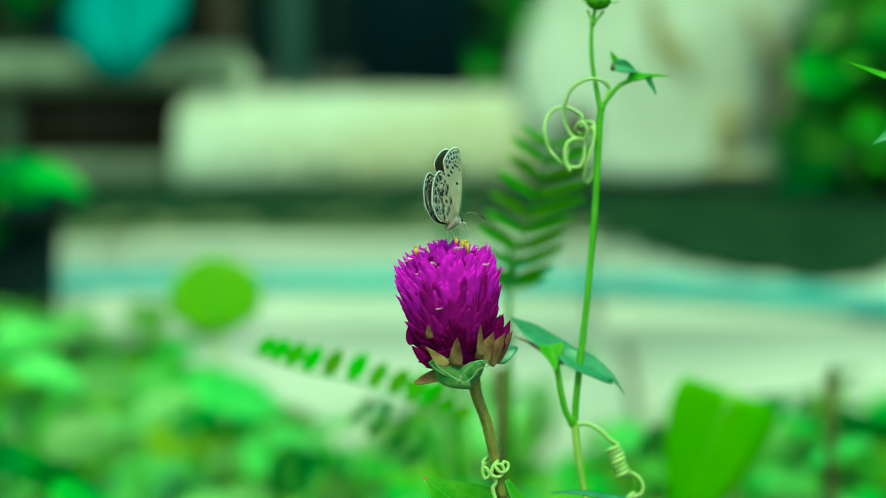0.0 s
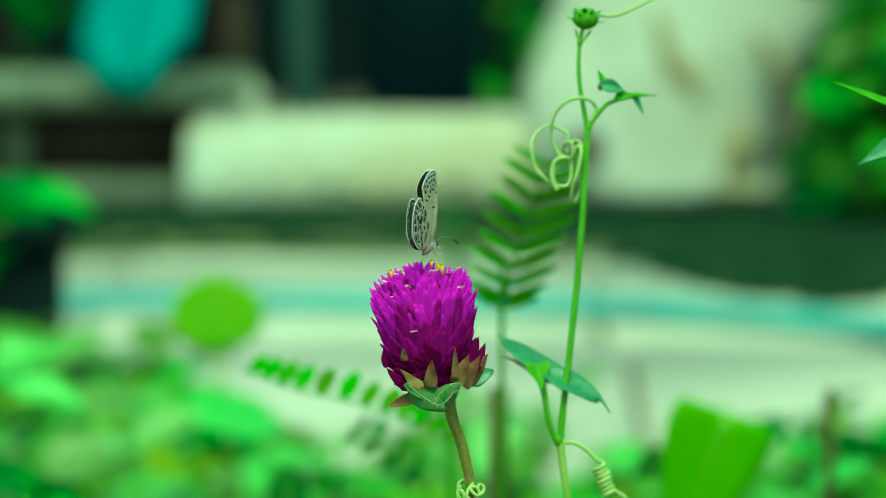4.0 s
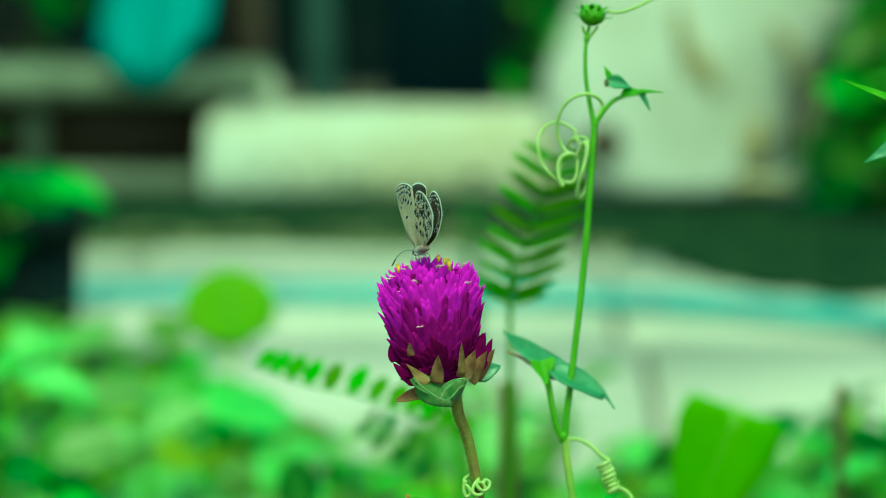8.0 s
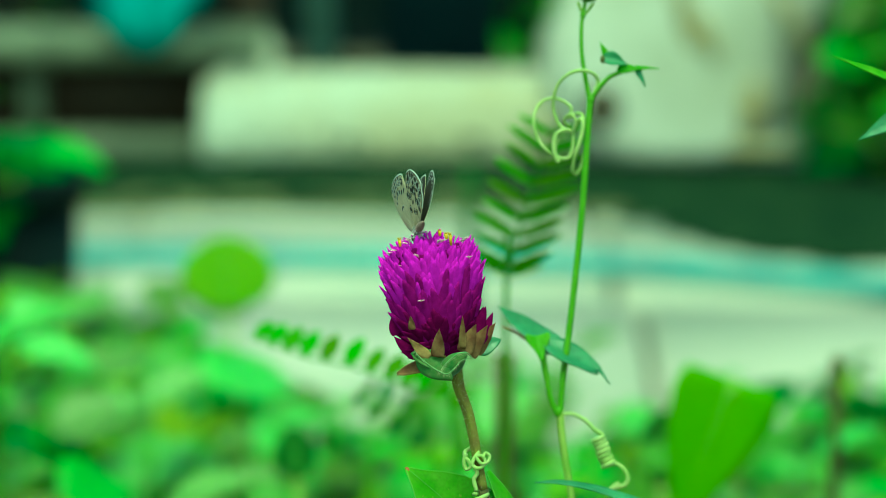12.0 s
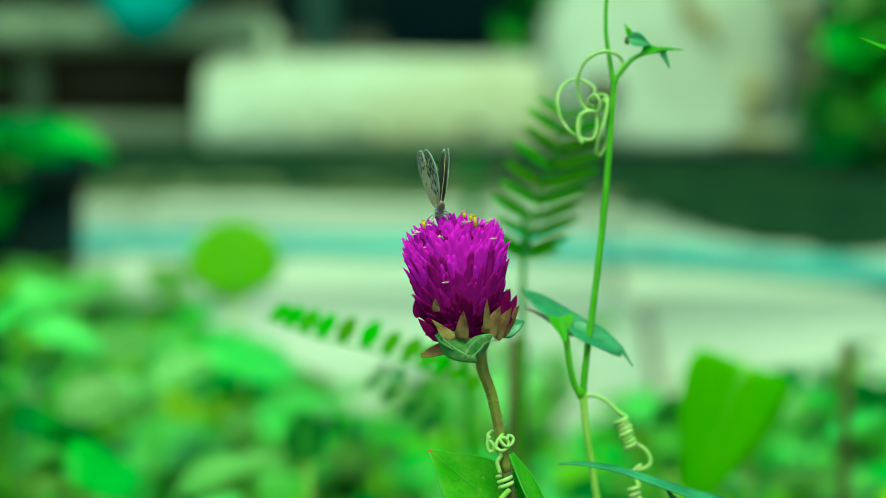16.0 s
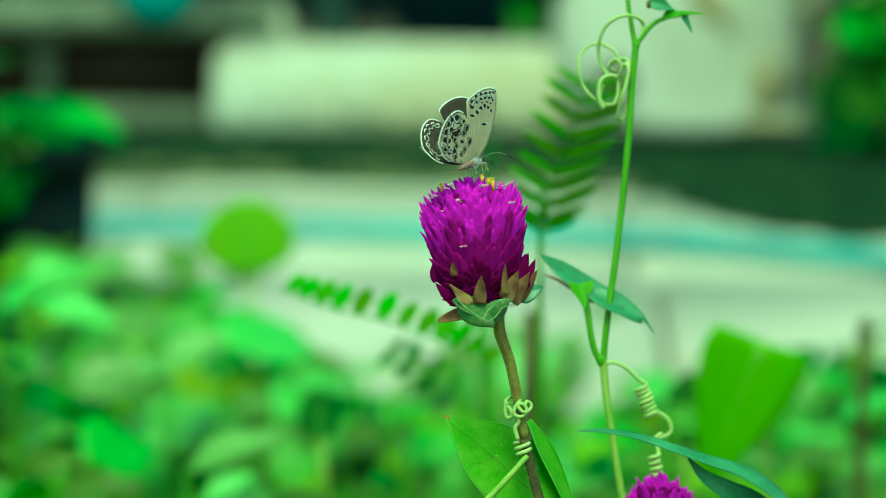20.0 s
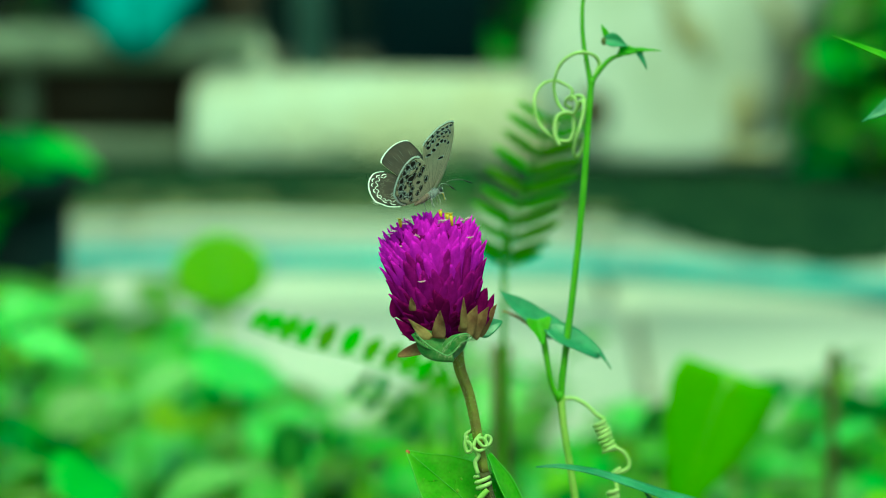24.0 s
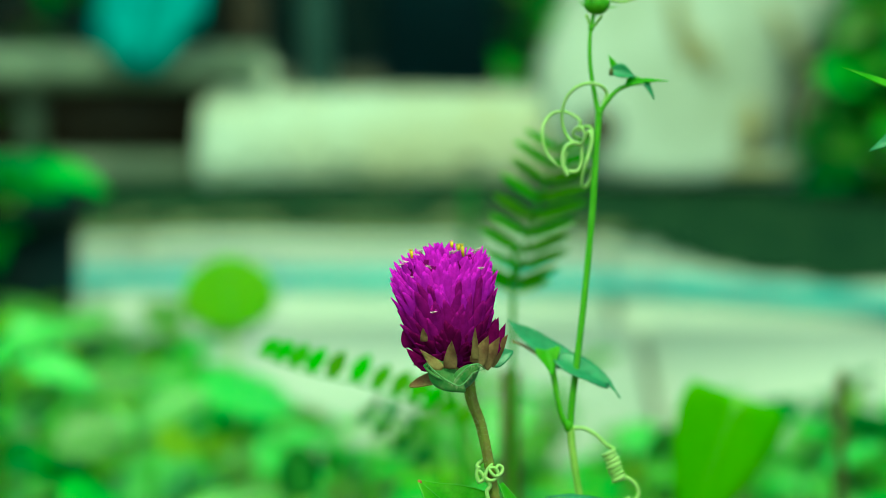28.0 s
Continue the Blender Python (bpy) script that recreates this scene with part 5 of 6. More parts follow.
def blade_plants():
    root = Vector((0.062, -0.050, 0))
    p = thing("grass_plant", root, "narrow blue-green blade leaves arching over the bed", "plant")

    def strip(pts, widths, m, label, face=(0, -0.35, 1)):
        pts = glide([V(q) - root for q in pts], 6)
        bm = bmesh.new()
        n = len(pts)
        top, low = [], []
        for i, c in enumerate(pts):
            d = (pts[min(i + 1, n - 1)] - pts[max(0, i - 1)]).normalized()
            s = d.cross(V(face)).normalized()
            up = s.cross(d)
            w = float(np.interp(i / (n - 1), np.linspace(0, 1, len(widths)), widths)) / 2
            top.append([bm.verts.new(c + s * w * k + up * (abs(k) * w * 0.35)) for k in (-1, -0.5, 0, 0.5, 1)])
            low.append([bm.verts.new(c + s * w * k + up * (abs(k) * w * 0.35 - 0.0002)) for k in (-1, -0.5, 0, 0.5, 1)])
        for i in range(n - 1):
            for k in range(4):
                bm.faces.new((top[i][k], top[i][k + 1], top[i + 1][k + 1], top[i + 1][k]))
                bm.faces.new((low[i][k], low[i + 1][k], low[i + 1][k + 1], low[i][k + 1]))
            bm.faces.new((top[i][0], top[i + 1][0], low[i + 1][0], low[i][0]))
            bm.faces.new((top[i][4], low[i][4], low[i + 1][4], top[i + 1][4]))
        part("blade", bm, M[m], p, label)

    strip([(0.02081, 0.01555, 0.38203), (0.02563, 0.01554, 0.38194), (0.03219, 0.01536, 0.38078), (0.03877, 0.01503, 0.37865), (0.04544, 0.01564, 0.37606), (0.05335, 0.01715, 0.37277), (0.06023, 0.01843, 0.36793), (0.06634, 0.02143, 0.36118), (0.07145, 0.02342, 0.34790)], [0.0002, 0.0015, 0.0022, 0.0028, 0.0036, 0.0050, 0.0055, 0.0040, 0.002], "leaf_teal", "arched blue-green blade")
    strip([(0.04224, 0.01671, 0.37645), (0.04510, 0.01720, 0.37306), (0.04907, 0.01779, 0.37032), (0.05483, 0.01933, 0.36720), (0.06064, 0.02063, 0.36253), (0.06652, 0.02120, 0.35319)], [0.0003, 0.0022, 0.0036, 0.0044, 0.0040, 0.002], "leaf_teal", "folded blue-green blade half", (0.2, -1, 0.3))
    part("stem", rod([(0, 0, -0.004), (0.01, 0.01, 0.15), V((0.07145, 0.02342, 0.34790)) - root], [0.0012, 0.0008], 8), M["vine"], p)
    # blades that reach in from the side
    root2 = Vector((0.118, -0.03, 0))
    p2 = thing("tall_weed", root2, "upright weed with pointed leaves reaching over the bed", "plant")
    part("stem", rod([(0, 0, -0.004), (0.002, 0.02, 0.25), V((0.10484, 0.03526, 0.46356)) - root2, V((0.10544, 0.03679, 0.47346)) - root2], [0.0016, 0.001], 8), M["vine"], p2)
    for b, t, w, m, face in (((0.10480, 0.03372, 0.45366), (0.07929, 0.03141, 0.46484), 0.0035, "leaf_near", (0.1, -0.5, 1)), ((0.10504, 0.03440, 0.45806), (0.08534, 0.03378, 0.44747), 0.0062, "leaf_teal", (-0.3, -1, 0.5))):
        b, t = V(b) - root2, V(t) - root2
        ob = part("leaf", leaf_bm((t - b).length, w, (.4, .75, .95, 1, .9, .72, .5, .25, 0), 0.12, 0.02, 0.02, 0.0002, 14, 6), M[m], p2)
        ob.matrix_basis = aim(b, t - b, face)


blade_plants()


# ---- the butterfly ----
MM = 0.000105
FORE = [(7.8, -3.1), (20.9, 5.8), (33.3, 17.7), (43.9, 35.4), (55.5, 59.7), (63.8, 83.3), (66.9, 101.5), (66.4, 113.5), (57.4, 119.4), (40.7, 121.8), (19, 119), (-2.5, 111.6), (-12.5, 103.9), (-13.9, 91.4), (-12.7, 66.6), (-6.8, 40.4), (-1.5, 17.9), (-1.9, 0.6)]
HIND = [(3, -1.6), (1.5, 18.7), (-1.4, 35.3), (-7.7, 54.6), (-14.3, 73), (-24.1, 86.5), (-39.4, 93.6), (-56.3, 89.4), (-72.1, 77.8), (-83.8, 61.2), (-89.5, 44.8), (-85.3, 34.5), (-78.8, 21.6), (-63.1, 10.2), (-44.5, 2.8), (-23.3, -2), (-7.3, -1.2)]
FORE_SPOTS = [(11.1, 111.6, 2.6, 2.6), (24.4, 114.2, 2.8, 2.3), (37.3, 114.1, 3.1, 2.1), (48.5, 113.1, 2.6, 2.1), (58, 112.3, 2.3, 1.8), (11, 102.2, 3.1, 2.1), (23.7, 106, 3.1, 1.8), (34.9, 106.1, 3.1, 1.8), (45.9, 104.5, 3.1, 1.8), (54.7, 99, 2.3, 1.8), (22, 90.2, 3.6, 2.3), (32.8, 92.5, 3.1, 2.6), (41.3, 88.4, 2.8, 2.1), (48.9, 81.3, 2.3, 2.1), (11.8, 84.2, 4.1, 2.3), (-1.6, 80.3, 4.9, 1.8), (28.2, 60.4, 4.9, 1.8)]
HIND_SPOTS = [(-42.3, 83, 3.8, 3.6), (-55.3, 81.4, 3.3, 3.1), (-64.3, 74.7, 2.8, 3.1), (-71.6, 62.3, 3.3, 3.6), (-74.9, 49.1, 3.6, 3.6), (-48.4, 55.9, 5.6, 3.1), (-39.7, 59.5, 2.6, 2.6), (-18.6, 61.1, 2.6, 3.1), (-26.8, 53.8, 2.3, 2.6), (-11.2, 36.2, 2.3, 3.1), (-24.4, 23.9, 1.8, 2.3), (-33.6, 17.9, 1.8, 2.1), (-50.5, 45.8, 2.3, 2.3), (-47, 34.3, 2.3, 2.3), (-52.3, 26.1, 3.1, 3.1), (-50.2, 14.7, 2.1, 2.6), (-75.4, 32.8, 2.8, 2.8)]
HIND_MARKS = [(-25.5, 74, 2.3, 2.1), (-31.6, 39.3, 3.6, 2.1), (-57.6, 64.7, 2.6, 2.6), (-63.8, 45.6, 2.3, 3.1), (-66.2, 34.2, 2.1, 1.5), (-66.6, 23.8, 2.1, 1.8), (-33.3, 67.7, 2.1, 1.5), (-34.9, 5.5, 1.3, 1.0), (-40.5, 72.7, 2.6, 1.0), (-56.6, 52.1, 1.3, 2.1)]
FORE_MARKS = [(-1.5, 95.3, 3.6, 2.1), (-1.4, 105, 2.3, 2.3), (26.7, 98.8, 2.1, 1.0), (38.8, 98.3, 2.1, 1.0), (49.1, 94.4, 1.8, 1.0), (63.6, 112.3, 1.0, 1.0)]
FRINGE = {"forewing": (7, 12), "hindwing": (5, 13)}
CRESCENTS = {"forewing": [], "hindwing": [(-30.8, 81.6), (-41.4, 85.8), (-55.1, 84.1), (-65.2, 76.4), (-73.3, 63.5), (-77.5, 49.8), (-77.4, 34.1), (-70.1, 21.4)]}


def outline(pts, n=4):
    """A smooth closed outline in the wing's plane."""
    q = [Vector((x * MM, 0, z * MM)) for x, z in pts]
    k = len(q)
    out = []
    for i in range(k):
        a, b, c, d = q[i - 1], q[i], q[(i + 1) % k], q[(i + 2) % k]
        for s in range(n):
            t = s / n
            out.append(0.5 * (2 * b + (c - a) * t + (2 * a - 5 * b + 4 * c - d) * t * t + (3 * b - a - 3 * c + d) * t ** 3))
    return out


def bulge(x, z):
    """How far a wing arches out of its plane."""
    r = math.hypot(x, z) / 0.0135
    return 0.00022 * math.sin(min(1.0, r) * math.pi)


def wing(parent, name, pts, spots, marks, side, lift):
    """side: -1 or +1, the side that the pale underside is turned to."""
    ring = outline(pts)
    bm = bmesh.new()
    rings = 7
    hub = Vector((sum(p.x for p in ring) / len(ring), 0, sum(p.z for p in ring) / len(ring)))

    def off(p, d):
        return Vector((p.x, side * (bulge(p.x, p.z) + lift + d), p.z))

    layers = []
    for d in (0.00004, -0.00004):
        rows = [[bm.verts.new(off(hub.lerp(p, f / rings), d)) for p in ring] for f in range(1, rings + 1)]
        mid = bm.verts.new(off(hub, d))
        n = len(ring)
        for i in range(n):
            f = bm.faces.new((mid, rows[0][i], rows[0][(i + 1) % n]))
            f.material_index = 0 if d > 0 else 1
        for a, b in zip(rows, rows[1:]):
            for i in range(n):
                f = bm.faces.new((a[i], b[i], b[(i + 1) % n], a[(i + 1) % n]))
                f.material_index = 0 if d > 0 else 1
        layers.append(rows[-1])
    n = len(ring)
    for i in range(n):
        bm.faces.new((layers[0][i], layers[0][(i + 1) % n], layers[1][(i + 1) % n], layers[1][i]))
    bmesh.ops.recalc_face_normals(bm, faces=bm.faces[:])
    w = part(name, bm, [M["wing_under"], M["wing_upper"]], parent, "pale spotted underside, dark upper side")

    def dots(table, m, title, label="", grow=1.7):
        for k, (x, z, rx, rz) in enumerate(table):
            b = bmesh.new()
            c = Vector((x * MM, 0, z * MM))
            t = -0.3 + (k * 37 % 11 - 5) * 0.04
            vs = []
            for q in range(12):
                a = 2 * math.pi * q / 12
                g = 1 + 0.09 * math.sin(3 * a + k)
                dx, dz = grow * rx * MM * math.cos(a) * g, grow * rz * MM * math.sin(a) * g
                vs.append(b.verts.new(off(c + Vector((dx * math.cos(t) - dz * math.sin(t), 0, dx * math.sin(t) + dz * math.cos(t))), 0.00012)))
            mid = b.verts.new(off(c, 0.00013))
            for q in range(12):
                b.faces.new((mid, vs[q], vs[(q + 1) % 12]))
            part(title, b, m, w, label)

    dots(spots, M["spot"], "dark_spot", "black spot", 1.35 if name == "forewing" else 1.6)
    dots(marks, M["spot"], "brown_mark", "", 1.5)

    def band(line, width, d, m, title, label=""):
        """A flat band of scales along a line on the wing."""
        b = bmesh.new()
        edges = []
        for i, c in enumerate(line):
            t = (line[min(i + 1, len(line) - 1)] - line[max(i - 1, 0)]).normalized()
            o = Vector((t.z, 0, -t.x)) * width * MM / 2
            edges.append((b.verts.new(off(c - o, d)), b.verts.new(off(c + o, d))))
        for (p0, p1), (q0, q1) in zip(edges, edges[1:]):
            b.faces.new((p0, p1, q1, q0))
        part(title, b, m, w, label)

    rim = [p for k, p in enumerate(ring) if FRINGE[name][0] * 4 <= k <= FRINGE[name][1] * 4]

    def inset(p, units):
        return p + (hub - p).normalized() * units * MM

    # zigzag lines that run inside the margin, dark between pale ones
    for near, far, shift in (((9.5, 13.5, 0), (15.5, 20.5, 1)) if name == "hindwing" else ((6.0, 8.5, 0), (14.0, 17.5, 1))):
        for d, wide, m, title in ((0.00009, 4.4, "fringe", "pale_line"), (0.0001, 2.0, "spot", "zigzag_line")):
            band([inset(p, near if (k + shift) % 4 < 2 else far) for k, p in enumerate(rim)], wide, d, M[m], title)
    # the dark upper side: pale lines round the margin, pale scales along the veins
    if name == "hindwing":
        band([inset(p, 11.0 if k % 4 < 2 else 15.5) for k, p in enumerate(rim)], 1.3, -0.00008, M["fringe"], "pale_line", "pale zigzag line on the dark upper side")
        band([inset(p, 20.0 if k % 4 < 2 else 25.0) for k, p in enumerate(rim)], 1.2, -0.00008, M["pale_scale"], "pale_line")
    flecks = random.Random(3)
    for k in range(26):
        tip = ring[int(len(ring) * flecks.uniform(0.30, 0.66))]
        f = flecks.uniform(0.45, 0.8)
        band([tip * g for g in np.linspace(f, f + flecks.uniform(0.05, 0.13), 4)], flecks.uniform(0.4, 1.0), -0.00007, M["pale_scale"], "pale_streak", "pale scales on the dark upper side")
    # pale crescents along the margin of the dark upper side
    for x, z in CRESCENTS[name]:
        b = bmesh.new()
        c = Vector((x * MM, 0, z * MM))
        o = (c - hub).normalized()
        d = Vector((o.z, 0, -o.x))
        inn, ou = [], []
        for q in range(7):
            a = -1.2 + 2.4 * q / 6
            e = (o * math.cos(a) + d * math.sin(a)) * 5.8 * MM
            ou.append(b.verts.new(off(c - o * 3 * MM + e, -0.00008)))
            inn.append(b.verts.new(off(c - o * 3 * MM + e * (0.62 if 0 < q < 6 else 0.9), -0.00008)))
        for q in range(6):
            b.faces.new((inn[q], ou[q], ou[q + 1], inn[q + 1]))
        part("crescent", b, M["fringe"], w, "pale crescent on the dark upper side")
    # pale rings round the spots
    for x, z, rx, rz in spots:
        b = bmesh.new()
        c = Vector((x * MM, 0, z * MM))
        inn, ou = [], []
        for q in range(14):
            a = 2 * math.pi * q / 14
            e = Vector((rx * MM * math.cos(a), 0, rz * MM * math.sin(a)))
            inn.append(b.verts.new(off(c + e * 1.2, 0.000108)))
            ou.append(b.verts.new(off(c + e * (1.9 if name == "hindwing" else 1.75), 0.000108)))
        for q in range(14):
            b.faces.new((inn[q], ou[q], ou[(q + 1) % 14], inn[(q + 1) % 14]))
        part("spot_ring", b, M["fringe"], w)
        if name == "forewing":
            continue
        b = bmesh.new()
        mid = b.verts.new(off(c, 0.00007))
        blot = [b.verts.new(off(c + Vector((rx * math.cos(a), 0, rz * math.sin(a))) * MM * (2.2 + 0.35 * math.sin(3 * a + x) + 0.25 * math.sin(5 * a + z)) + Vector((math.cos(a), 0, math.sin(a))) * 1.2 * MM, 0.00007)) for a in (2 * math.pi * q / 18 for q in range(18))]
        for q in range(18):
            b.faces.new((mid, blot[q], blot[(q + 1) % 18]))
        part("brown_cloud", b, M["chevron"], w, "brown scales round a spot")
    # fringe of white scales and the dark line inside it
    edge = [p for k, p in enumerate(ring) if FRINGE[name][0] * 4 <= k <= FRINGE[name][1] * 4]
    b = bmesh.new()
    for i in range(len(ring)):
        p, q = ring[i], ring[(i + 1) % len(ring)]
        if p in edge and q in edge:
            d = (q - p).normalized()
            o = Vector((d.z, 0, -d.x))
            if o.dot(p - hub) < 0:
                o = -o
            tooth = 0.00022 + 0.00003 * (i % 2)
            vs = [off(p - o * 0.00008, 0.00008), off(q - o * 0.00008, 0.00008), off(q + o * 0.00018, 0.0), off((p + q) / 2 + o * tooth * 1.15, 0.0), off(p + o * 0.00016, 0.0)]
            b.faces.new([b.verts.new(v) for v in vs])
            vs = [off(p - o * 0.00003, -0.00005), off(q - o * 0.00003, -0.00005), off(q + o * 0.00018, -0.00001), off((p + q) / 2 + o * tooth * 1.15, -0.00001), off(p + o * 0.00018, -0.00001)]
            b.faces.new([b.verts.new(v) for v in vs][::-1])
    part("fringe", b, M["fringe"], w, "white fringe of scales")
    b = bmesh.new()
    for i in range(len(ring)):
        p, q = ring[i], ring[(i + 1) % len(ring)]
        if p in edge and q in edge:
            d = (q - p).normalized()
            o = Vector((d.z, 0, -d.x))
            if o.dot(p - hub) < 0:
                o = -o
            b.faces.new([b.verts.new(off(v, 0.00011)) for v in (p - o * 0.00024, q - o * 0.00024, q - o * 0.00007, p - o * 0.00007)])
    part("border", b, M["spot"], w, "thin dark border line")
    # veins fan out from the base
    base = Vector((ring[0].x * 0.6, 0, 0.0))
    m = len(ring)
    for k in range(8):
        p = ring[int(m * (0.22 + 0.07 * k))]
        part("vein", tube(bmesh.new(), [off(base.lerp(p, f), 0.00004) for f in np.linspace(0.04, 0.97, 8)], [0.00006, 0.000025], 4), M["vein"], w)
    return w


def butterfly():
    b = thing("butterfly", (0, 0, 0), "small pale grass-blue butterfly with black-spotted cream wings", "butterfly")
    bm = bmesh.new()
    blob(bm, (0.0003, 0, -0.0003), (0.0015, 0.00085, 0.0009), 10, 14)
    part("thorax", bm, M["fur"], b, "grey furry thorax")
    rng = random.Random(6)
    bm = bmesh.new()
    for i in range(260):
        d = Vector((rng.gauss(0, 1), rng.gauss(0, 1), rng.gauss(0, 1))).normalized()
        q = Vector((0.0003 + d.x * 0.0015, d.y * 0.00085, -0.0003 + d.z * 0.0009))
        tube(bm, [q, q + Vector((d.x * 0.0002 - 0.0003, d.y * 0.0004, d.z * 0.0004))], [0.00003, 0.00001], 3)
    tagged(part("thorax_fur", bm, M["fringe"], b, "tufts of pale hairs"), kind="stuff")
    line = glide([(-0.0006, 0, -0.0002), (-0.0018, 0, -0.0003), (-0.0031, 0, -0.0004), (-0.0043, 0, -0.0006)], 8)
    bm = tube(bmesh.new(), line, [0.0007, 0.00078, 0.0007, 0.0005, 0.0002], 14)
    n = 14
    for i, v in enumerate(bm.verts):
        k = (i // n) % 4
        c = line[min(i // n, len(line) - 1)]
        v.co = c + (v.co - c) * (1.0 if k else 0.84)
    part("abdomen", bm, M["abdomen"], b, "buff ringed abdomen")
    head = part("head", blob(bmesh.new(), (0.0021, 0, -0.0007), (0.0006, 0.00062, 0.0006), 8, 12), M["fur"], b)
    for s in (1, -1):
        part("eye", blob(bmesh.new(), (0.0023, s * 0.00042, -0.0006), (0.00048, 0.0003, 0.00054), 8, 12), M["black"], head, "black eye")
        ant = glide([(0.0024, s * 0.0002, -0.0003), (0.0042, s * 0.0012, 0.0001), (0.0062, s * 0.0021, -0.0007), (0.0078, s * 0.0028, -0.0024)], 8)
        a = part("antenna", tube(bmesh.new(), ant, [0.00006, 0.00006, 0.00006, 0.00009], 6), M["black"], b, "thin black antenna")
        bm = bmesh.new()
        for k in range(3, len(ant) - 4, 2):
            tube(bm, [ant[k], ant[k].lerp(ant[k + 1], 0.4)], 0.00007, 6)
        part("pale_bands", bm, M["fringe"], a)
        part("club", tube(bmesh.new(), ant[-7:], [0.00006, 0.00014, 0.00013, 0.00006], 8), M["black"], a)
        part("palp", rod([(0.0024, s * 0.0001, -0.0009), (0.0029, s * 0.00012, -0.0008), (0.0032, s * 0.0001, -0.0005)], [0.00014, 0.00004], 6, 4), M["fringe"], head)
        for x0, x1, x2 in ((0.0012, 0.0019, 0.0016), (0.0004, 0.0006, 0.0002), (-0.0004, -0.0012, -0.0016)):
            part("leg", rod([(x0, s * 0.0005, -0.0009), (x1, s * 0.0012, -0.0012), ((x1 + x2) / 2, s * 0.0013, -0.0019), (x2, s * 0.0014, -0.0027)], [0.00011, 0.00008, 0.00005], 6, 4), M["leg"], b)
    part("proboscis", rod([(0.0024, 0, -0.0011), (0.0027, 0, -0.0017), (0.0024, 0, -0.0026)], [0.00007, 0.00004], 6, 4), M["floret"], head)
    wings = []
    for s in (-1, 1):
        f = wing(b, "forewing", FORE, FORE_SPOTS, FORE_MARKS, s, 0.00005)
        h = wing(b, "hindwing", HIND, HIND_SPOTS, HIND_MARKS, s, 0.00020)
        t = bmesh.new()
        for k, (x, z) in enumerate(((-87.6, 44.2), (-88.5, 48.0), (-86.5, 36.2))):
            p = Vector((x * MM, s * 0.0003, z * MM))
            tube(t, [p, p + Vector((-0.0005, 0, -0.0002 + 0.0001 * k)), p + Vector((-0.0011, 0, -0.0001 + 0.0002 * k))], [0.00004, 0.000015], 4)
        part("tail", t, M["fringe"], h, "tiny white tail hairs")
        wings += [(s, f), (s, h)]
    return b, wings


bug, wings = butterfly()
paving()

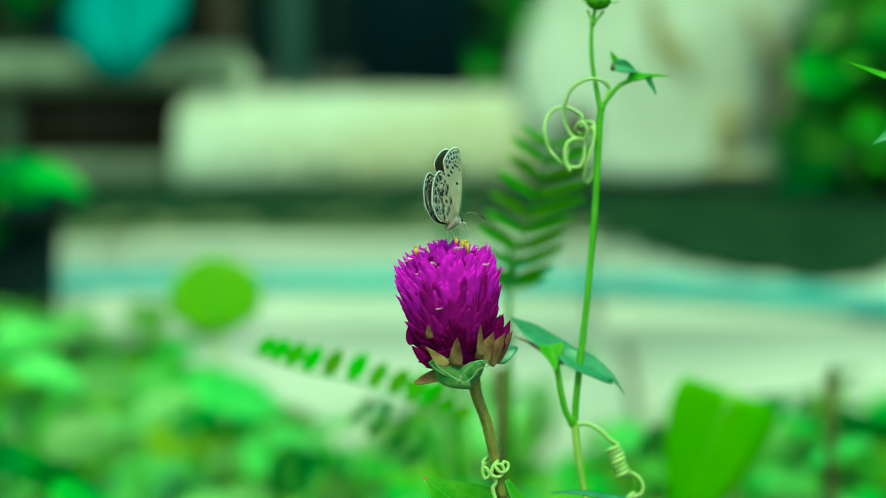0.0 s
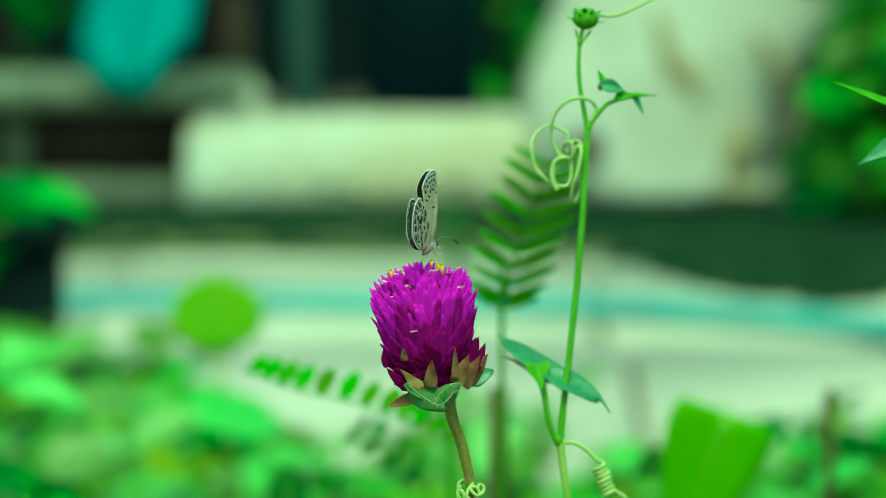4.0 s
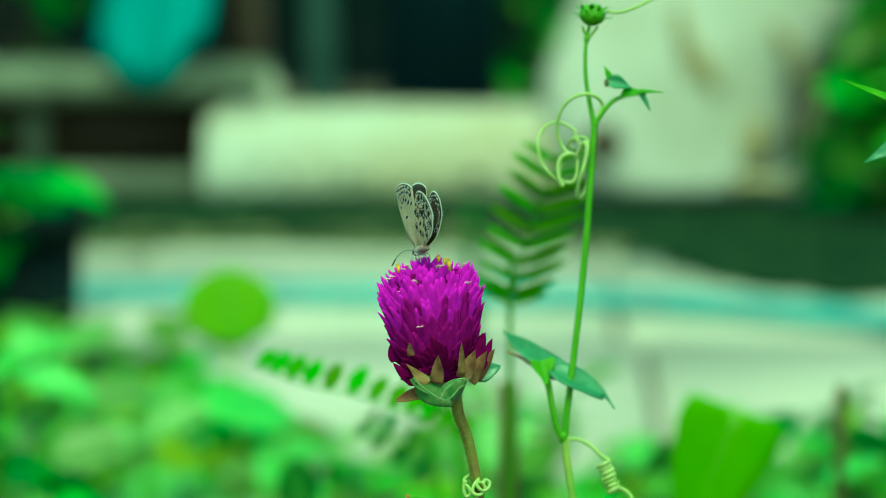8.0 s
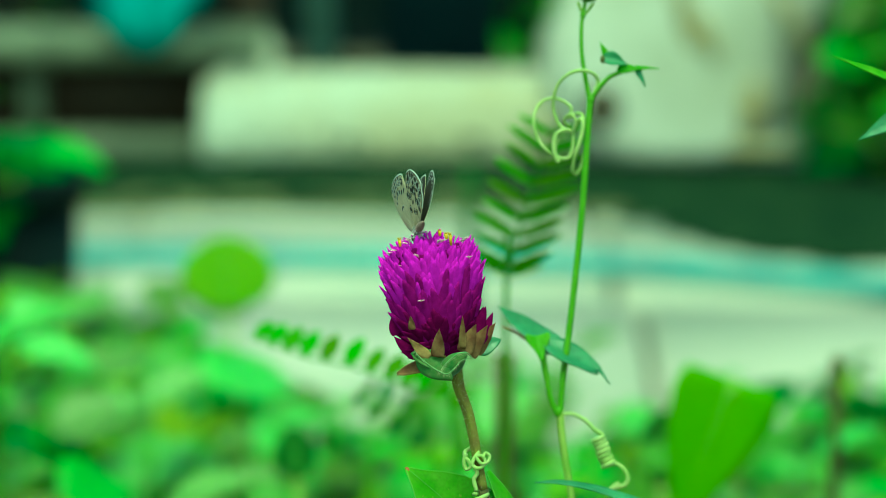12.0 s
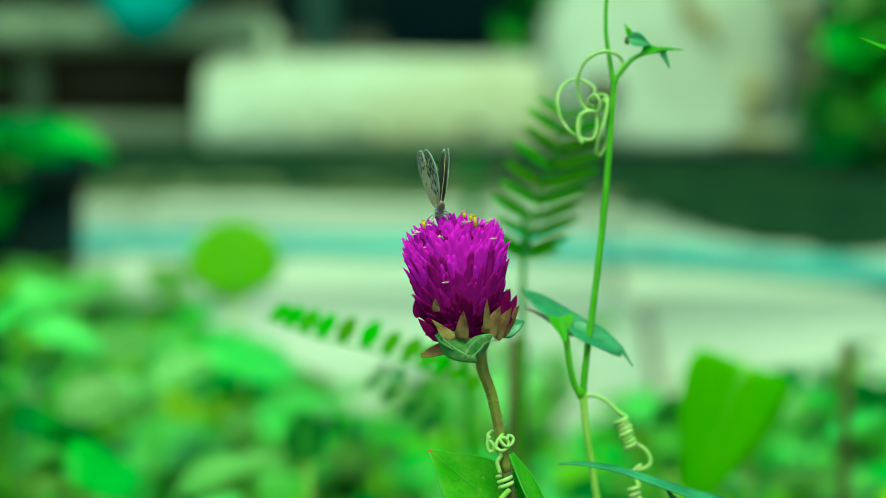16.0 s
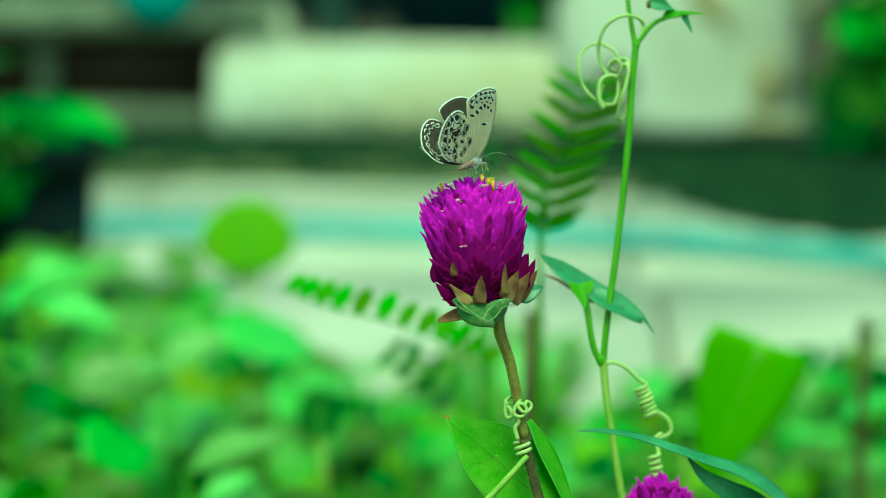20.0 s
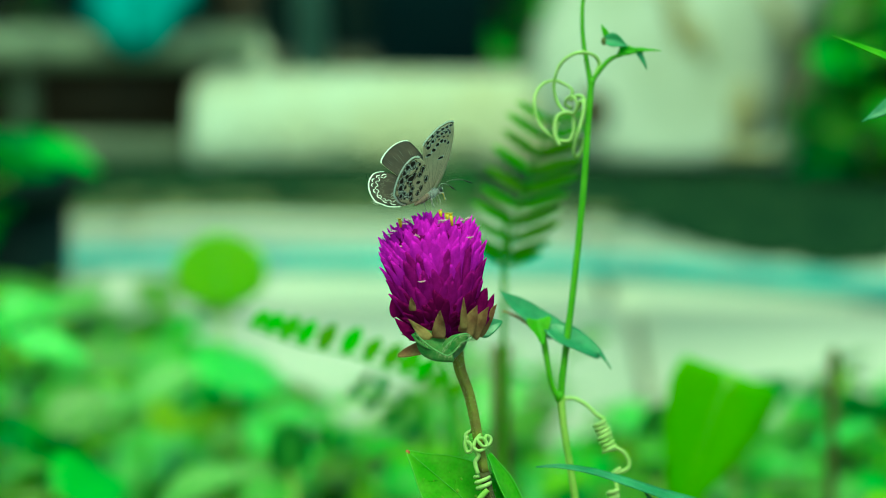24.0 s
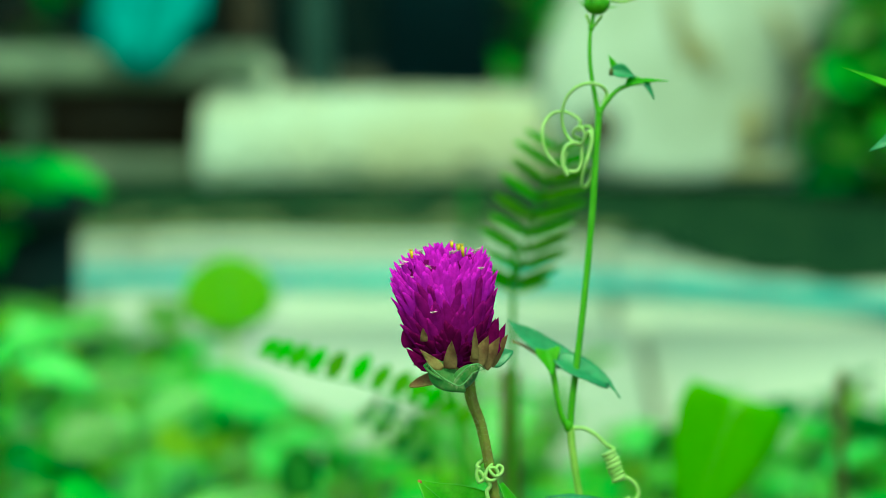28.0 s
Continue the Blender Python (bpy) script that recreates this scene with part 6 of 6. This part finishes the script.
# the butterfly: seconds, place of its thorax, heading, pitch, lean, half opening of the wings and their swing to the back
STAY = [
    (0.000, 0.00212, -0.00110, 0.43788, 67.4, 7.8, -11.3, 3.9, 4.5),
    (0.500, 0.00187, -0.00117, 0.43742, 72, -4, -8, 2.5, 2),
    (1.000, 0.00135, -0.00131, 0.43654, 75, -11, -5, 2.0, 1),
    (1.500, 0.00128, -0.00126, 0.43687, 79.1, -3.0, -5.1, 2.8, 1.0),
    (2.000, 0.00136, -0.00109, 0.43798, 73.8, 6.8, -4.8, 2.3, 1.4),
    (2.500, 0.00076, -0.00124, 0.43696, 65.1, 8.9, -6.9, 2.2, 1.3),
    (3.000, 0.00233, -0.00114, 0.43765, 55.5, 13.0, -8.9, 1.5, 1.2),
    (3.500, 0.00148, -0.00119, 0.43730, 62.1, 12.3, -6.8, 2.0, 1.1),
    (5.500, -0.00043, -0.00139, 0.43602, 84.5, 2.1, 1.8, 2.0, 0.5),
    (6.000, 0.00074, -0.00130, 0.43663, 69.1, 2.3, 4.0, 1.9, 0.4),
    (6.400, 0.00097, -0.00126, 0.43688, 94.2, 4.5, 2.2, 1.6, 0.8),
    (7.000, -0.00059, -0.00129, 0.43684, 104.3, 8.8, -1.2, 2.4, 0.5),
    (7.300, -0.00085, -0.00135, 0.43640, 106.0, 1.0, -0.2, 3.4, 0.9),
    (7.800, -0.00170, -0.00143, 0.43560, 111.0, -11.0, 2.0, 5.6, 1.6),
    (8.000, -0.00204, -0.00140, 0.43542, 112.6, -14.4, 2.8, 6.4, 2.0),
    (8.300, -0.00205, -0.00143, 0.43530, 114.0, -19.0, 6.0, 7.6, 1.4),
    (9.000, -0.00235, -0.00152, 0.43487, 116.4, -28.8, 12.5, 10.0, -0.2),
    (10.000, -0.00186, -0.00144, 0.43531, 119.1, -29.2, 12.1, 7.5, -3.4),
    (10.600, -0.00255, -0.00147, 0.43540, 119.4, -13.0, 6.3, 9.4, 3.0),
    (11.000, -0.00200, -0.00140, 0.43590, 119.0, -1.9, 2.4, 10.7, 7.0),
    (11.500, -0.00170, -0.00152, 0.43505, 108.0, -26.0, 3.6, 10.8, 4.0),
    (12.000, -0.00175, -0.00161, 0.43451, 107.5, -35.6, 4.8, 11.0, 1.2),
    (12.500, -0.00172, -0.00163, 0.43445, 106.0, -34.5, 4.0, 11.2, 1.4),
    (14.500, -0.00185, -0.00162, 0.43462, 98.5, -30.2, 0.4, 10.6, 2.4),
    (15.000, -0.00226, -0.00163, 0.43465, 97.1, -29.6, -0.5, 10.9, 2.8),
    (15.500, -0.00272, -0.00176, 0.43375, 97.1, -29.6, -1.6, 10.6, 2.2),
    (16.000, -0.00250, -0.00159, 0.43480, 97.2, -29.0, -3.0, 10.2, 1.6),
    (16.300, -0.00295, -0.00171, 0.43395, 97.3, -28.5, -4.2, 9.9, 1.2),
    (17.000, -0.00319, -0.00155, 0.43465, 97.7, -27.3, -6.1, 10.0, 0.4),
    (17.700, -0.00420, -0.00140, 0.43580, 103.0, -22.7, -5.4, 8.8, 1.6),
    (18.000, -0.00485, -0.00138, 0.43587, 117.0, -8.3, -3.5, 7.4, 2.8),
    (18.200, -0.00358, -0.00142, 0.43583, 128.2, -1.3, -5.3, 7.5, 12.1),
    (18.300, -0.00302, -0.00144, 0.43571, 125.2, 1.1, -6.3, 7.4, 11.7),
    (18.400, -0.00267, -0.00146, 0.43559, 106.3, 10.6, -7.3, 6.3, 11.2),
    (18.500, -0.00232, -0.00147, 0.43547, 89.3, 12.0, -8.3, 5.2, 10.8),
    (18.600, -0.00198, -0.00146, 0.43560, 82.4, 8.4, -9.3, 5.5, 10.4),
    (18.700, -0.00081, -0.00143, 0.43573, 69.4, 10.8, -10.3, 6.4, 10.0),
    (18.900, -0.00012, -0.00143, 0.43578, 61.5, 9.7, -12.4, 8.1, 9.2),
    (19.000, 0.00026, -0.00134, 0.43634, 60.6, 9.1, -15.9, 8.8, 8.7),
    (19.100, 0.00025, -0.00139, 0.43599, 59.1, 8.9, -18.0, 9.2, 8.4),
    (19.600, -0.00042, -0.00133, 0.43639, 48.0, 4.8, -17.1, 11.4, 6.4),
    (20.000, -0.00018, -0.00129, 0.43669, 48.3, 9.0, -17.6, 18.4, 4.9),
    (20.500, -0.00075, -0.00136, 0.43622, 42.7, 8.5, -18.2, 22.1, 3.5),
    (21.000, -0.00020, -0.00139, 0.43604, 39.1, 5.0, -18.7, 24.7, 2.1),
    (21.500, 0.00061, -0.00136, 0.43619, 37.1, 2.8, -18.6, 26.6, 1.9),
    (23.500, 0.00034, -0.00124, 0.43695, 36.9, 11.1, -19.3, 37.3, 1.1),
    (24.000, 0.00020, -0.00111, 0.43781, 43.8, 19.4, -20.0, 37.5, -0.8),
    (24.500, 0.00054, -0.00121, 0.43715, 32.9, 1.0, -20.1, 35.9, -0.5),
    (25.000, 0.00088, -0.00121, 0.43715, 37.7, -10.6, -19.4, 20.3, -0.8),
    (25.500, 0.00199, -0.00113, 0.43767, 33.2, -10.1, -13.9, 12.2, -0.2),
    (26.000, 0.00168, -0.00123, 0.43706, 32.8, -6.5, -13.5, 7.1, 0.4),
    (26.200, 0.00215, -0.00116, 0.43753, 31.9, 5.8, -8.7, 6.3, -0.1),
    (26.500, 0.00360, -0.00105, 0.43824, 4.6, 16.2, -1.5, 0.8, -0.8),
    (26.800, 0.00405, -0.00116, 0.43748, -25.5, 13.9, -3.5, 10.6, 0.1),
    (27.000, 0.00485, -0.00124, 0.43697, -38.3, 12.0, -4.8, 17.9, 0.8),
    (27.200, 0.00490, -0.00122, 0.43712, -43.1, 11.2, -7.2, 19.0, 0.5),
    (27.300, 0.00493, -0.00121, 0.43719, -48.5, 11.9, -8.4, 20.1, 0.3),
    (27.400, 0.00475, -0.00122, 0.43715, -54.0, 12.9, -9.0, 21.8, 0.6),
    (27.600, 0.00422, -0.00123, 0.43707, -53.0, 14.8, -10.2, 22.3, 1.0),
    (27.633, 0.00442, -0.00116, 0.43748, -51.0, 16.8, -10.2, 19.3, 1.0),
    (27.700, 0.02340, -0.00600, 0.44220, -15, -12, -38, 76, 0),
    (27.800, 0.05310, -0.00600, 0.42150, -30, -22, 4, 126, 0),
    (27.900, 0.08530, -0.00600, 0.39570, -20, 8, 5, 62, 0),
    (28.000, 0.17530, 0.01400, 0.37570, 8, -10, 20, 60, 0),
]
# drift of the flower in the air: seconds, sideways and upward in millimetres
DRIFT = [
    (0.0, 0.59, 0.41),
    (0.5, 0.40, 0.09),
    (1.0, -0.07, 0.07),
    (1.5, 0.07, 0.03),
    (2.0, 0.16, 0.45),
    (2.5, -0.01, -0.07),
    (3.0, 0.20, -0.01),
    (3.5, -0.36, -0.11),
    (5.5, -1.54, -0.63),
    (6.0, -0.70, -0.28),
    (6.5, -0.03, 0.26),
    (7.0, -0.50, -0.16),
    (7.5, -0.52, -0.12),
    (8.0, -0.46, -0.16),
    (8.5, -0.42, -0.10),
    (9.0, -0.74, -0.36),
    (9.5, -0.85, -0.46),
    (10.0, -0.16, -0.29),
    (10.5, -0.67, -0.54),
    (11.0, -0.27, -0.30),
    (11.5, 0.12, -0.18),
    (12.0, 0.49, 0.18),
    (12.5, 0.37, 0.08),
    (14.5, 0.30, -0.04),
    (15.0, 0.29, -0.14),
    (15.5, 0.03, -0.34),
    (16.0, 0.22, -0.10),
    (16.5, -0.24, -0.14),
    (17.0, -0.48, -0.19),
    (17.5, -0.07, 0.29),
    (18.0, -0.70, -0.16),
    (18.5, -0.38, -0.32),
    (19.0, -0.09, -0.24),
    (19.5, -0.17, -0.19),
    (20.0, -0.22, -0.17),
    (20.5, -0.57, -0.40),
    (21.0, -0.94, -0.76),
    (21.5, -0.15, -0.32),
    (23.5, -0.14, -0.03),
    (24.0, 0.45, 0.27),
    (24.5, 0.49, 0.50),
    (25.0, 0.43, 0.35),
    (25.5, 1.42, 1.13),
    (26.0, 1.20, 0.76),
    (26.5, 1.22, 0.84),
    (27.0, 1.24, 0.60),
    (27.5, 0.95, 0.49),
    (28.0, 0.82, 0.50),
]


def motions():
    walk(bug, [(t, pose(x, y, z, lean, -tip, turn)) for t, x, y, z, turn, tip, lean, gap, swing in STAY])
    for s, w in wings:
        walk(w, [(row[0], pose(0, 0, 0, -s * row[7]) @ pose(0, 0, 0, 0, row[8])) for row in STAY])
    walk(flower, [(t, pose(ROOT.x, ROOT.y + sz * 0.000153, ROOT.z + sz * 0.000988, 0, math.degrees(sx * 0.001 / 0.40), 0)) for t, sx, sz in DRIFT])


motions()
